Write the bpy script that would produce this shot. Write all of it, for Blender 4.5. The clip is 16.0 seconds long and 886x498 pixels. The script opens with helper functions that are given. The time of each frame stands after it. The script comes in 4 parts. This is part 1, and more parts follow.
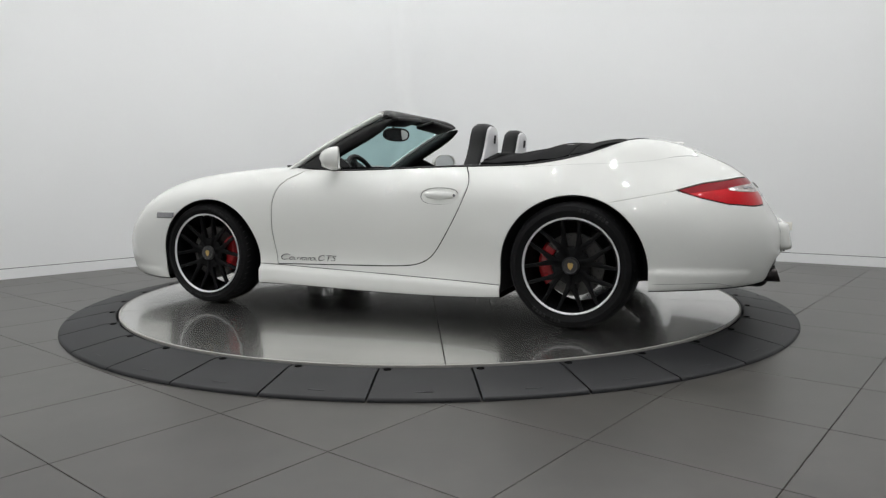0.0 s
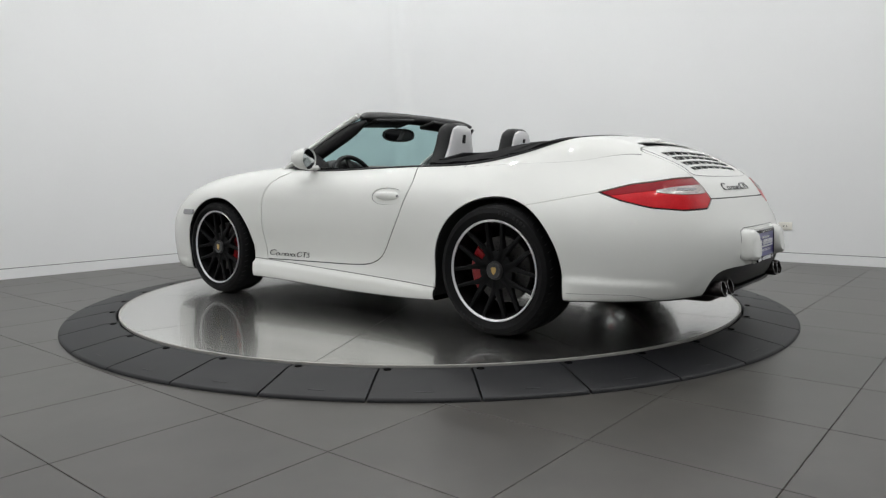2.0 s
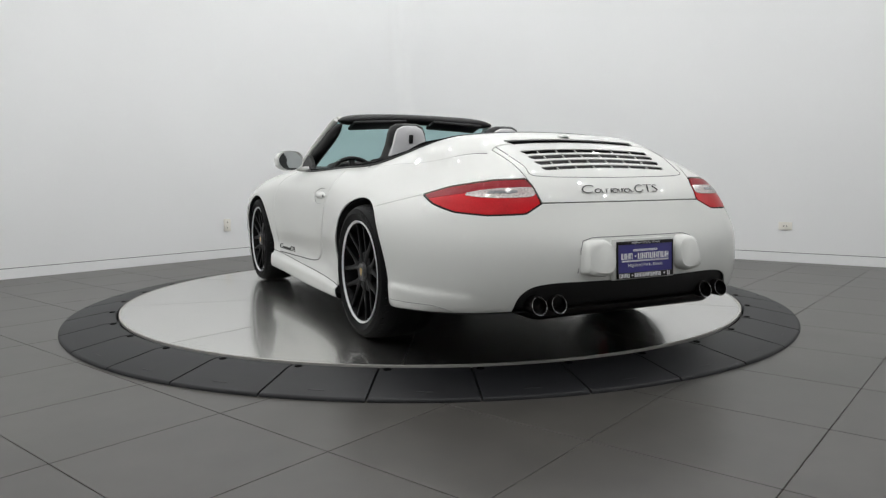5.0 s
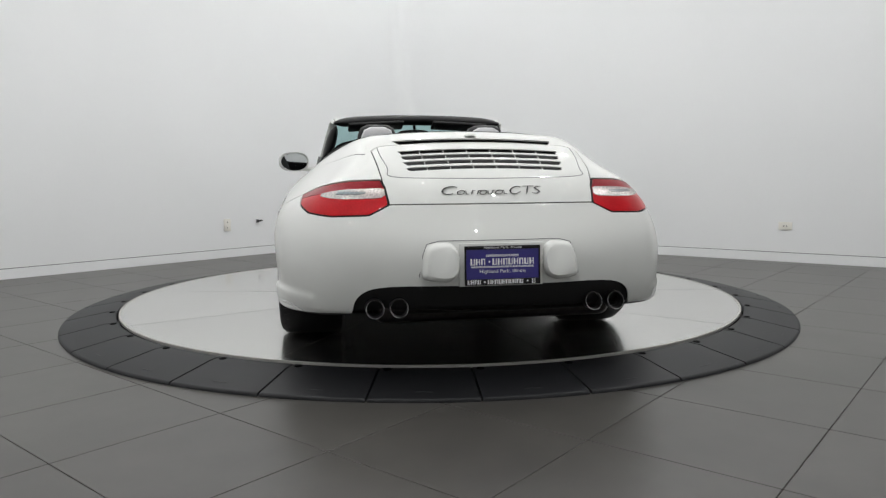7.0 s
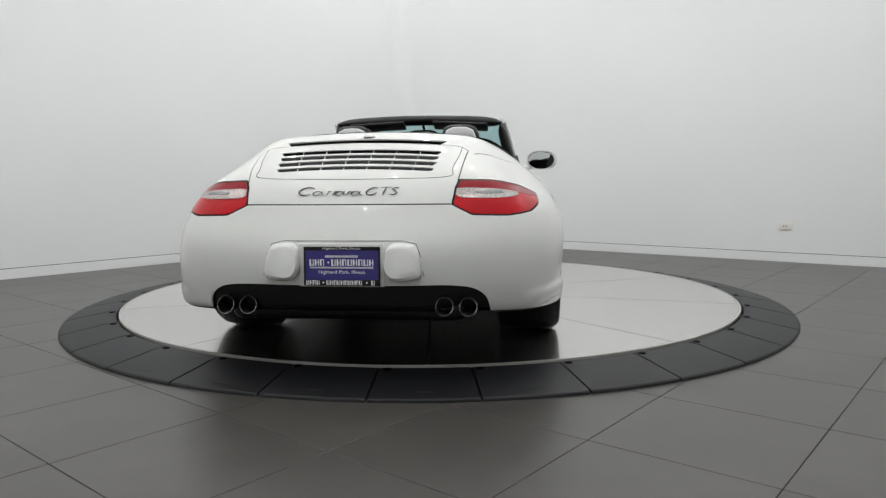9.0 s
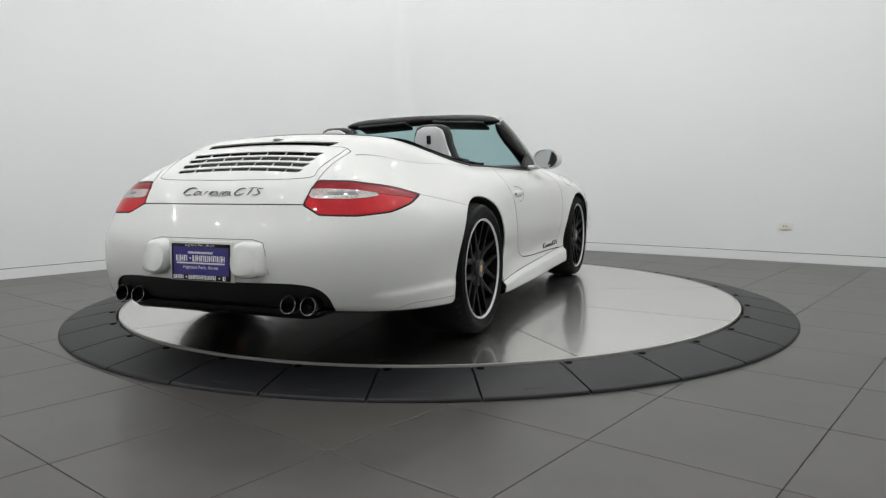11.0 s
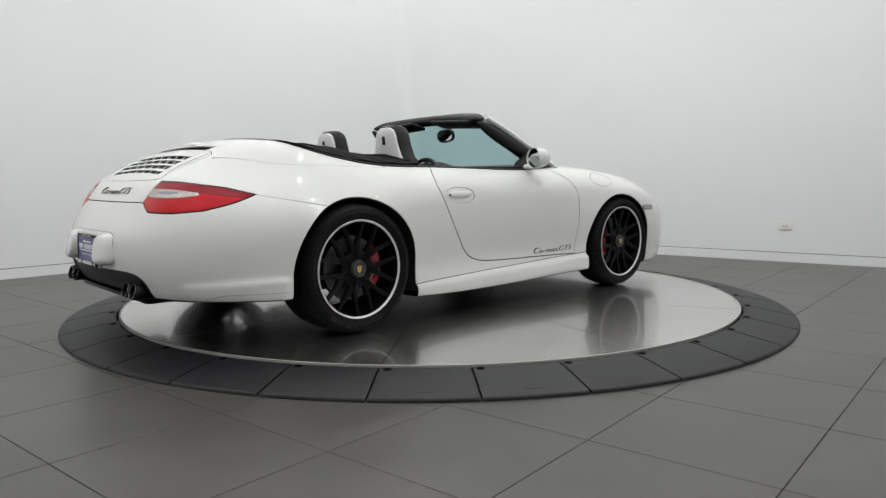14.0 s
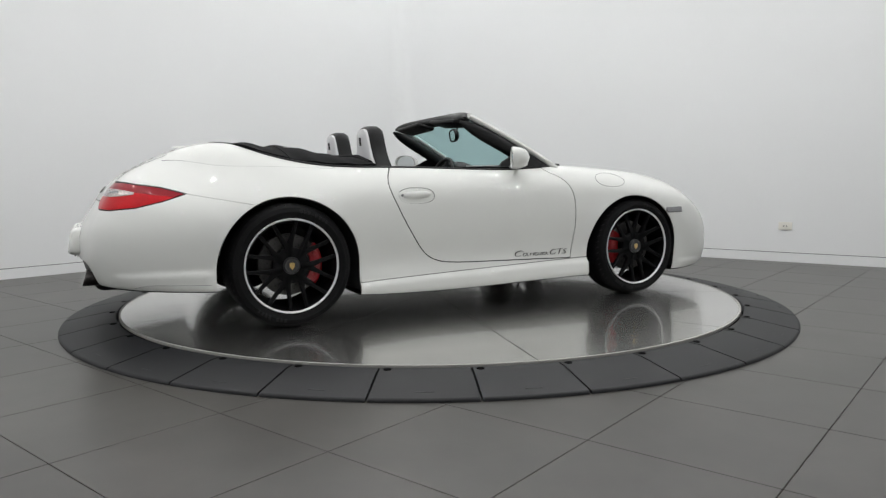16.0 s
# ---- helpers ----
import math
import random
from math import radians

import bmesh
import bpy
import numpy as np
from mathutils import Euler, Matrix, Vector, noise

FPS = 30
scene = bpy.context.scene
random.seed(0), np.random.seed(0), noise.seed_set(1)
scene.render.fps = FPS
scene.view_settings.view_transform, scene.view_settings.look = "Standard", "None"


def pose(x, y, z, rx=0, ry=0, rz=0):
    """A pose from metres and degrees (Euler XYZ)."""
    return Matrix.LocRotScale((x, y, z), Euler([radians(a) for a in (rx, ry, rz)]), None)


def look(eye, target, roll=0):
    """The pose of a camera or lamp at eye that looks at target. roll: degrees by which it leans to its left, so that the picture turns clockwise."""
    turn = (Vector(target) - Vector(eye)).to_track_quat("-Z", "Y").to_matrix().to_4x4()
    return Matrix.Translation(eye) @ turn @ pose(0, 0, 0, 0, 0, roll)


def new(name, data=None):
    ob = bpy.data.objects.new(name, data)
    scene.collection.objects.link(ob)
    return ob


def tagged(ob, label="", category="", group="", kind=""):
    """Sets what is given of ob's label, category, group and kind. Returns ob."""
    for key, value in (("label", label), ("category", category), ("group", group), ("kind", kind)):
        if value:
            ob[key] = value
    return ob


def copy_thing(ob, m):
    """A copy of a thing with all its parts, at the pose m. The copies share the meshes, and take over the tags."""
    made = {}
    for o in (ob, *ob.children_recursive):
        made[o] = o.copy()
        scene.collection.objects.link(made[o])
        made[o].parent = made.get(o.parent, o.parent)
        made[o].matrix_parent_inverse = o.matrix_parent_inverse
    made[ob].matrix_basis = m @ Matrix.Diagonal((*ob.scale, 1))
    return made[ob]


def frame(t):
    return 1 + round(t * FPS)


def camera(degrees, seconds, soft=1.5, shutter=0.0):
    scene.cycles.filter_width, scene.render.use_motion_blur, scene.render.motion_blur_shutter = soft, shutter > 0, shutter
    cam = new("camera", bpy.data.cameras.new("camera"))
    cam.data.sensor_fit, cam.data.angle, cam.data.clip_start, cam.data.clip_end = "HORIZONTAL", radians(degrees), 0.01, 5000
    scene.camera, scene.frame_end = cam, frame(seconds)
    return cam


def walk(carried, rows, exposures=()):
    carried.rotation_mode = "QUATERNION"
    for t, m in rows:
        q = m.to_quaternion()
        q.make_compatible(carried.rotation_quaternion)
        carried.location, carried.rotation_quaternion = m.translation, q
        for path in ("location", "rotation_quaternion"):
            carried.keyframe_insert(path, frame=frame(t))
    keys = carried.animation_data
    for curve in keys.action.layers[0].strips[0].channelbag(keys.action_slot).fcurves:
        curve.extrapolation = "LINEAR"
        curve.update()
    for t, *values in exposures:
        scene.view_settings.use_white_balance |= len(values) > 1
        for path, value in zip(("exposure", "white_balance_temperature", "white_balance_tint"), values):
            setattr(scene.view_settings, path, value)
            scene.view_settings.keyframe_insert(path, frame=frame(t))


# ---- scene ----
# ---- camera ----
EYE = (0.0, -4.964, 0.852)
VIEW = (EYE[0] + 0.016172, EYE[1] + 0.994956, EYE[2] - 0.099000)
cam = camera(64.08, 16.0, soft=1.3)
walk(cam, [(0.0, look(EYE, VIEW, -0.438)), (16.0, look(EYE, VIEW, -0.438))], exposures=[(0.0, 0.0), (16.0, 0.0)])

# ---- light ----
world = bpy.data.worlds.new("room_world")
scene.world = world
world.use_nodes = True
world.node_tree.nodes["Background"].inputs[0].default_value = (0.9, 0.95, 1.0, 1)
world.node_tree.nodes["Background"].inputs[1].default_value = 0.02
LAMP_GLOW = 652.0
LAMP_COLOUR = (1.0, 1.0, 1.0, 1)
DECK_Z = 0.061


# ---- materials ----
def material(name, colour, rough=0.5, metal=0.0, coat=0.0, grain=0.0, grain_size=40.0, bump=0.0, rough_var=0.0,
             stain=0.0, stain_size=2.0, trans=0.0, ior=1.5, glow=None, coat_rough=0.03, object_var=0.0, spec=0.5, world_space=False):
    m = bpy.data.materials.new(name)
    m.use_nodes = True
    nt = m.node_tree
    b = nt.nodes["Principled BSDF"]
    b.inputs["Base Color"].default_value = (*colour, 1)
    b.inputs["Roughness"].default_value = rough
    b.inputs["Metallic"].default_value = metal
    b.inputs["Coat Weight"].default_value = coat
    b.inputs["Coat Roughness"].default_value = coat_rough
    b.inputs["Transmission Weight"].default_value = trans
    b.inputs["IOR"].default_value = ior
    b.inputs["Specular IOR Level"].default_value = spec
    if glow:
        b.inputs["Emission Color"].default_value = (*glow[:3], 1)
        b.inputs["Emission Strength"].default_value = glow[3]
    if not (grain or bump or rough_var or stain or object_var):
        return m
    place = nt.nodes.new("ShaderNodeNewGeometry").outputs["Position"] if world_space else nt.nodes.new("ShaderNodeTexCoord").outputs["Object"]
    fine = nt.nodes.new("ShaderNodeTexNoise")
    fine.inputs["Scale"].default_value = grain_size
    fine.inputs["Detail"].default_value = 6
    nt.links.new(place, fine.inputs["Vector"])
    wide = nt.nodes.new("ShaderNodeTexNoise")
    wide.inputs["Scale"].default_value = stain_size
    wide.inputs["Detail"].default_value = 4
    nt.links.new(place, wide.inputs["Vector"])

    def amount(node, centre, spread):
        r = nt.nodes.new("ShaderNodeMapRange")
        r.inputs["From Min"].default_value, r.inputs["From Max"].default_value = 0.3, 0.7
        r.inputs["To Min"].default_value, r.inputs["To Max"].default_value = centre - spread, centre + spread
        nt.links.new(node.outputs[0], r.inputs["Value"])
        return r.outputs["Result"]

    def product(a, c):
        k = nt.nodes.new("ShaderNodeMath")
        k.operation = "MULTIPLY"
        nt.links.new(a, k.inputs[0])
        nt.links.new(c, k.inputs[1])
        return k.outputs[0]

    factor = product(amount(fine, 1.0, grain), amount(wide, 1.0, stain))
    if object_var:
        info = nt.nodes.new("ShaderNodeObjectInfo")
        r = nt.nodes.new("ShaderNodeMapRange")
        r.inputs["To Min"].default_value, r.inputs["To Max"].default_value = 1 - object_var, 1 + object_var
        nt.links.new(info.outputs["Random"], r.inputs["Value"])
        factor = product(factor, r.outputs["Result"])
    tint = nt.nodes.new("ShaderNodeVectorMath")
    tint.operation = "SCALE"
    tint.inputs[0].default_value = colour
    nt.links.new(factor, tint.inputs["Scale"])
    nt.links.new(tint.outputs[0], b.inputs["Base Color"])
    if rough_var:
        nt.links.new(product(amount(wide, rough, rough_var), amount(fine, 1.0, 0.15)), b.inputs["Roughness"])
    if bump:
        bp = nt.nodes.new("ShaderNodeBump")
        bp.inputs["Strength"].default_value = bump
        bp.inputs["Distance"].default_value = 0.002
        nt.links.new(fine.outputs[0], bp.inputs["Height"])
        nt.links.new(bp.outputs[0], b.inputs["Normal"])
    return m


WALL = material("white_wall_paint", (0.80, 0.81, 0.81), 0.55, grain=0.012, grain_size=180, bump=0.05, stain=0.012, stain_size=0.7)
BASE = material("white_base_paint", (0.80, 0.81, 0.81), 0.45, grain=0.01, stain=0.02)
REVEAL = material("dark_reveal", (0.02, 0.02, 0.02), 0.7)
CEILING = material("ceiling_paint", (0.75, 0.75, 0.75), 0.8, grain=0.02, stain=0.02)
TILE = material("grey_porcelain", (0.0585, 0.0555, 0.0505), 0.33, grain=0.06, grain_size=9, stain=0.12, spec=0.4,
                stain_size=2.2, object_var=0.035, world_space=True)
GROUT = material("brown_grout", (0.046, 0.034, 0.028), 0.8, grain=0.15)
RUBBER = material("ramp_rubber", (0.0090, 0.0094, 0.0108), 0.5, spec=0.27, grain=0.03, grain_size=50, bump=0.02, stain=0.07,
                  stain_size=3, object_var=0.07)
RAMP_MARK = material("worn_rubber", (0.035, 0.035, 0.037), 0.6, grain=0.2)
PAINT = material("white_car_paint", (0.668, 0.676, 0.652), 0.4, coat=0.7, coat_rough=0.012, spec=0.1, grain=0.004, grain_size=300, stain=0.006)
BLACK_PLASTIC = material("black_plastic", (0.005, 0.005, 0.0055), 0.45, spec=0.35, grain=0.15, grain_size=200, bump=0.05)
WELL = material("black_liner", (0.006, 0.006, 0.006), 0.8, grain=0.2)
TYRE = material("tyre_rubber", (0.004, 0.004, 0.0045), 0.62, spec=0.14, grain=0.2, grain_size=90, bump=0.08, stain=0.1, stain_size=8)
RIM = material("satin_black_rim", (0.002, 0.002, 0.0024), 0.42, coat=0.0, spec=0.12, grain=0.1, coat_rough=0.12)
LIP = material("machined_lip", (0.62, 0.62, 0.63), 0.4, 0.35, grain=0.03, grain_size=120)
EDGE = material("dull_steel_edge", (0.36, 0.35, 0.33), 0.5, 0.2, grain=0.08)
HOLE = material("bolt_hole_black", (0.001, 0.001, 0.001), 0.9, spec=0.05)
DISC = material("brake_disc_steel", (0.085, 0.083, 0.08), 0.42, 0.7, grain=0.12, grain_size=120)
CALIPER = material("red_caliper", (0.36, 0.008, 0.012), 0.3, coat=0.6, grain=0.04)
WALL_MARK = material("raised_rubber", (0.009, 0.009, 0.0095), 0.55, spec=0.25, grain=0.2)
GOLD = material("gold_crest", (0.55, 0.38, 0.14), 0.3, 0.8, grain=0.1)
RED_LENS = material("red_lens", (0.47, 0.008, 0.014), 0.3, coat=0.35, coat_rough=0.02, spec=0.1, grain=0.10, grain_size=160, stain=0.12, stain_size=9)
DEEP_LENS = material("deep_red_lens", (0.22, 0.005, 0.012), 0.3, coat=0.35, coat_rough=0.02, spec=0.1, grain=0.08, grain_size=120)
CLEAR_LENS = material("clear_lens", (0.42, 0.36, 0.35), 0.2, 0.3, coat=0.4, grain=0.35, grain_size=130)
SMOKE_LENS = material("grey_lens", (0.22, 0.22, 0.23), 0.12, 0.2, coat=1.0, grain=0.2, grain_size=90)
CHROME = material("polished_steel", (0.62, 0.62, 0.63), 0.12, 1.0, grain=0.04)
DARK_CHROME = material("dark_steel", (0.05, 0.045, 0.045), 0.3, 1.0, grain=0.2)
FABRIC = material("black_fabric", (0.004, 0.004, 0.0045), 0.9, spec=0.12, grain=0.25, grain_size=220, bump=0.25)
LEATHER = material("black_leather", (0.008, 0.008, 0.0085), 0.5, spec=0.28, grain=0.2, grain_size=160, bump=0.2)
CREAM = material("light_grey_leather", (0.62, 0.62, 0.63), 0.45, grain=0.04, grain_size=150, bump=0.12)
GLASS = material("tinted_glass", (0.195, 0.405, 0.415), 0.0, trans=1.0, ior=1.01)
MIRROR = material("mirror_glass", (0.60, 0.63, 0.63), 0.02, 1.0, grain=0.004)
BLUE = material("blue_plate", (0.022, 0.015, 0.19), 0.3, coat=0.4, grain=0.06, stain=0.06, stain_size=12)
WHITE_INK = material("white_ink", (0.82, 0.82, 0.85), 0.4, grain=0.02)
BADGE = material("black_badge", (0.02, 0.02, 0.021), 0.3, coat=0.5, grain=0.1)
SWITCH = material("ivory_plastic", (0.74, 0.72, 0.66), 0.4, grain=0.02)
LAMP = material("lamp_glow", (0.9, 0.9, 0.9), 0.5, glow=(*LAMP_COLOUR[:3], LAMP_GLOW))
LAMP_TRIM = material("lamp_trim", (0.75, 0.75, 0.75), 0.4, grain=0.02)


def brushed_metal():
    """Steel with the fine turning marks and the dull smears of a worn platform."""
    m = material("brushed_steel", (0.66, 0.655, 0.63), 0.26, 1.0, coat=0.6, coat_rough=0.07, grain=0.012, grain_size=5, stain=0.03, stain_size=1.6,
                 object_var=0.035)
    nt = m.node_tree
    b = nt.nodes["Principled BSDF"]
    tc = nt.nodes.new("ShaderNodeTexCoord")
    sc = nt.nodes.new("ShaderNodeVectorMath")
    sc.operation = "MULTIPLY"
    sc.inputs[1].default_value = (1.2, 110.0, 1.0)
    n = nt.nodes.new("ShaderNodeTexNoise")
    n.inputs["Scale"].default_value = 1.0
    n.inputs["Detail"].default_value = 3
    bu = nt.nodes.new("ShaderNodeBump")
    bu.inputs["Strength"].default_value = 0.012
    bu.inputs["Distance"].default_value = 0.0015
    nt.links.new(tc.outputs["Object"], sc.inputs[0])
    nt.links.new(sc.outputs[0], n.inputs["Vector"])
    nt.links.new(n.outputs[0], bu.inputs["Height"])
    nt.links.new(bu.outputs[0], b.inputs["Normal"])
    return m


STEEL = brushed_metal()


# ---- mesh tools ----
def part(name, bm, mat, parent=None, label="", smooth=True, kind=""):
    """One bmesh as one mesh object under a thing or a part."""
    bm.normal_update()
    me = bpy.data.meshes.new(name)
    bm.to_mesh(me)
    bm.free()
    me.materials.append(mat)
    if smooth:
        for f in me.polygons:
            f.use_smooth = True
        me.set_sharp_from_angle(angle=radians(38))
    ob = new(name, me)
    ob.parent = parent
    return tagged(ob, label=label, kind=kind)


def box(bm, x0, x1, y0, y1, z0, z1, bevel=0.0, m=None, seg=2):
    g = bmesh.ops.create_cube(bm, size=1.0)
    vs = g["verts"]
    for v in vs:
        v.co = Vector(((x0 + x1) / 2 + v.co.x * (x1 - x0), (y0 + y1) / 2 + v.co.y * (y1 - y0), (z0 + z1) / 2 + v.co.z * (z1 - z0)))
    if bevel:
        es = list({e for v in vs for e in v.link_edges})
        r = bmesh.ops.bevel(bm, geom=es, offset=bevel, segments=seg, profile=0.5, affect="EDGES")
        vs = list({v for f in r["faces"] for v in f.verts} | {v for v in vs if v.is_valid})
    if m is not None:
        bmesh.ops.transform(bm, matrix=m, verts=[v for v in vs if v.is_valid])
    return bm


def boxed(*a, **k):
    return box(bmesh.new(), *a, **k)


def ring_surface(rows, closed_u=True, cap=False):
    """A bmesh from rows of points; each row is closed into a ring if closed_u."""
    bm = bmesh.new()
    vs = [[bm.verts.new(p) for p in r] for r in rows]
    n = len(rows[0])
    for a, b in zip(vs, vs[1:]):
        for i in range(n if closed_u else n - 1):
            j = (i + 1) % n
            corners = {}
            for q in (a[i], a[j], b[j], b[i]):
                corners.setdefault(q.co.to_tuple(6), q)
            if len(corners) > 2:
                bm.faces.new(list(corners.values()))
    if cap:
        bm.faces.new(vs[0][::-1])
        bm.faces.new(vs[-1])
    bmesh.ops.recalc_face_normals(bm, faces=bm.faces[:])
    return bm


def lathe_y(profile, n=72):
    """Turn a profile of (radius, y) about the y axis; the profile runs closed."""
    rows = []
    for r, y in profile + profile[:1]:
        rows.append([(r * math.cos(2 * math.pi * i / n), y, r * math.sin(2 * math.pi * i / n)) for i in range(n)])
    bm = ring_surface(rows)
    bmesh.ops.remove_doubles(bm, verts=bm.verts[:], dist=1e-6)
    bmesh.ops.recalc_face_normals(bm, faces=bm.faces[:])
    return bm


def tube(points, radius, n=10, squash=1.0, cap=True):
    """A round bar through the points; radius may be a list."""
    pts = [Vector(p) for p in points]
    rows = []
    up = Vector((0, 0, 1))
    for i, p in enumerate(pts):
        d = (pts[min(i + 1, len(pts) - 1)] - pts[max(i - 1, 0)]).normalized()
        side = d.cross(up)
        side = side.normalized() if side.length > 1e-3 else Vector((1, 0, 0))
        top = side.cross(d)
        r = radius[i] if isinstance(radius, (list, tuple)) else radius
        rows.append([p + side * (r * math.cos(2 * math.pi * k / n)) + top * (r * squash * math.sin(2 * math.pi * k / n)) for k in range(n)])
    return ring_surface(rows, cap=cap)


def merged(*bms):
    out = bmesh.new()
    for b in bms:
        me = bpy.data.meshes.new("merge")
        b.to_mesh(me)
        b.free()
        out.from_mesh(me)
        bpy.data.meshes.remove(me)
    return out


def moved(bm, m):
    bmesh.ops.transform(bm, matrix=m, verts=bm.verts[:])
    return bm


def spline(xs, ys):
    """A natural cubic spline through (xs, ys), xs rising, straight beyond its ends."""
    xs, ys = np.array(xs, float), np.array(ys, float)
    n = len(xs)
    h = np.diff(xs)
    a, r = np.eye(n), np.zeros(n)
    for i in range(1, n - 1):
        a[i, i - 1:i + 2] = h[i - 1], 2 * (h[i - 1] + h[i]), h[i]
        r[i] = 6 * ((ys[i + 1] - ys[i]) / h[i] - (ys[i] - ys[i - 1]) / h[i - 1])
    m2 = np.linalg.solve(a, r)

    def at(x):
        x = np.asarray(x, float)
        c = np.clip(x, xs[0], xs[-1])
        i = np.clip(np.searchsorted(xs, c) - 1, 0, n - 2)
        t, u = c - xs[i], xs[i + 1] - c
        y = (m2[i] * u ** 3 + m2[i + 1] * t ** 3) / (6 * h[i]) + (ys[i] / h[i] - m2[i] * h[i] / 6) * u + (ys[i + 1] / h[i] - m2[i + 1] * h[i] / 6) * t
        s0 = (ys[1] - ys[0]) / h[0] - h[0] * m2[1] / 6
        s1 = (ys[-1] - ys[-2]) / h[-1] + h[-1] * m2[-2] / 6
        return y + np.where(x < xs[0], s0 * (x - xs[0]), 0) + np.where(x > xs[-1], s1 * (x - xs[-1]), 0)
    return at


def signed(px, pz, poly):
    """Signed distance of points to a closed outline, negative inside."""
    poly = np.array(poly, float)
    d = np.full(px.shape, 1e9)
    inside = np.zeros(px.shape, bool)
    for (ax, az), (bx, bz) in zip(poly, np.roll(poly, -1, 0)):
        ex, ez = bx - ax, bz - az
        t = np.clip(((px - ax) * ex + (pz - az) * ez) / (ex * ex + ez * ez + 1e-12), 0, 1)
        d = np.minimum(d, np.hypot(px - ax - t * ex, pz - az - t * ez))
        cross = ((az > pz) != (bz > pz)) & (px < ex * (pz - az) / (bz - az + 1e-12) + ax)
        inside ^= cross
    return np.where(inside, -d, d)


def rounded(poly, k=2):
    """An outline with its corners cut off k times."""
    p = np.array(poly, float)
    for _ in range(k):
        q = np.roll(p, -1, 0)
        p = np.stack([p * 0.75 + q * 0.25, p * 0.25 + q * 0.75], 1).reshape(-1, 2)
    return p


def smax(a, b, k):
    h = np.maximum(k - np.abs(a - b), 0) / k
    return np.maximum(a, b) + h * h * k / 4

# ---- room ----
CORNER = Vector((-0.345, 4.948, 0))
LEFT_DIR = Vector((-0.6763, -0.7366, 0))
RIGHT_DIR = Vector((0.7944, -0.6073, 0))
CEIL_Z = 4.2


def wall(name, start, end, label):
    """A straight wall 0.2 m thick with a dark reveal and a flush base board, both of its own."""
    d = (end - start)
    length = d.length
    d.normalize()
    inward = Vector((d.y, -d.x, 0))
    if inward.dot(Vector((0, 0, 0)) - start) < 0:
        inward = -inward
    m = Matrix.Translation(start) @ Matrix((d, inward, (0, 0, 1))).transposed().to_4x4()
    w = part(name, moved(boxed(-0.2, length + 0.2, -0.2, 0, 0.096, CEIL_Z), m), WALL, smooth=False)
    tagged(w, label=label, category="wall", kind="structure")
    part("reveal", moved(boxed(0.0, length, -0.2, -0.012, 0.0, 0.096), m), REVEAL, w, "dark shadow gap", smooth=False)
    part("baseboard", moved(boxed(0.0, length, -0.011, 0.001, 0.0, 0.090, bevel=0.001, seg=1), m), BASE, w, smooth=False)
    return m


FAR_L = CORNER + LEFT_DIR * 9.5
FAR_R = CORNER + RIGHT_DIR * 9.5
BACK = Vector((0.4, -9.0, 0))
M_LEFT = wall("wall_left", CORNER, FAR_L, "smooth white painted wall above a flush base board")
M_RIGHT = wall("wall_right", CORNER, FAR_R, "smooth white painted wall above a flush base board")
# unseen white walls added behind the camera; they close the room and bounce light
wall("wall_back_left", FAR_L, BACK, "unseen white wall added behind the camera to close the room")
wall("wall_back_right", FAR_R, BACK, "unseen white wall added behind the camera to close the room")

# the softly rounded plaster fillet in the far corner
FILLET = 0.30
fillet_rows = []
for z in (0.096, CEIL_Z):
    ring = [CORNER + Vector((0, 0.002, z))]
    for k in range(13):
        a = k / 12
        # a quadratic arc that leaves each wall along its own direction
        p = CORNER + LEFT_DIR * (FILLET * (1 - a) ** 2) + RIGHT_DIR * (FILLET * a ** 2)
        ring.append(Vector((p.x, p.y - 0.002, z)))
    fillet_rows.append(ring)
fillet = part("wall_corner", ring_surface(fillet_rows, cap=True), WALL)
tagged(fillet, label="softly rounded white plaster corner between the walls", category="wall", kind="structure")
ceiling = part("ceiling", boxed(-10, 10, -10, 6.5, CEIL_Z, CEIL_Z + 0.2), CEILING, smooth=False)
tagged(ceiling, label="plain white painted flat ceiling", category="ceiling", kind="structure")


def downlight():
    lamp = new("ceiling_light")
    n = 24
    prof = [(0.036, -0.004), (0.039, -0.012), (0.062, -0.010), (0.065, 0.0), (0.036, 0.0)]
    rows = [[(r * math.cos(2 * math.pi * i / n), r * math.sin(2 * math.pi * i / n), z) for i in range(n)] for r, z in prof + prof[:1]]
    part("trim_ring", ring_surface(rows), LAMP_TRIM, lamp)
    bm = bmesh.new()
    bmesh.ops.create_circle(bm, cap_ends=True, segments=16, radius=0.0355)
    bmesh.ops.reverse_faces(bm, faces=bm.faces[:])
    moved(bm, Matrix.Translation((0, 0, -0.005)))
    part("diffuser", bm, LAMP, lamp, "glowing white diffuser", smooth=False)
    return tagged(lamp, label="round recessed white ceiling downlight switched on", category="ceiling light", group="ceiling downlights")


first = downlight()
first.matrix_basis = Matrix.Translation(CORNER + 0.40 * LEFT_DIR + 0.50 * RIGHT_DIR + Vector((0, 0, CEIL_Z)))
for i in range(8):
    for j in range(8):
        if i + j:
            p = CORNER + (0.40 + 1.2 * i) * LEFT_DIR + (0.50 + 1.2 * j) * RIGHT_DIR
            if p.y > -6.9 + 0.95 * max(p.x, 0) + 0.6 * max(-p.x, 0):
                copy_thing(first, pose(p.x, p.y, CEIL_Z))


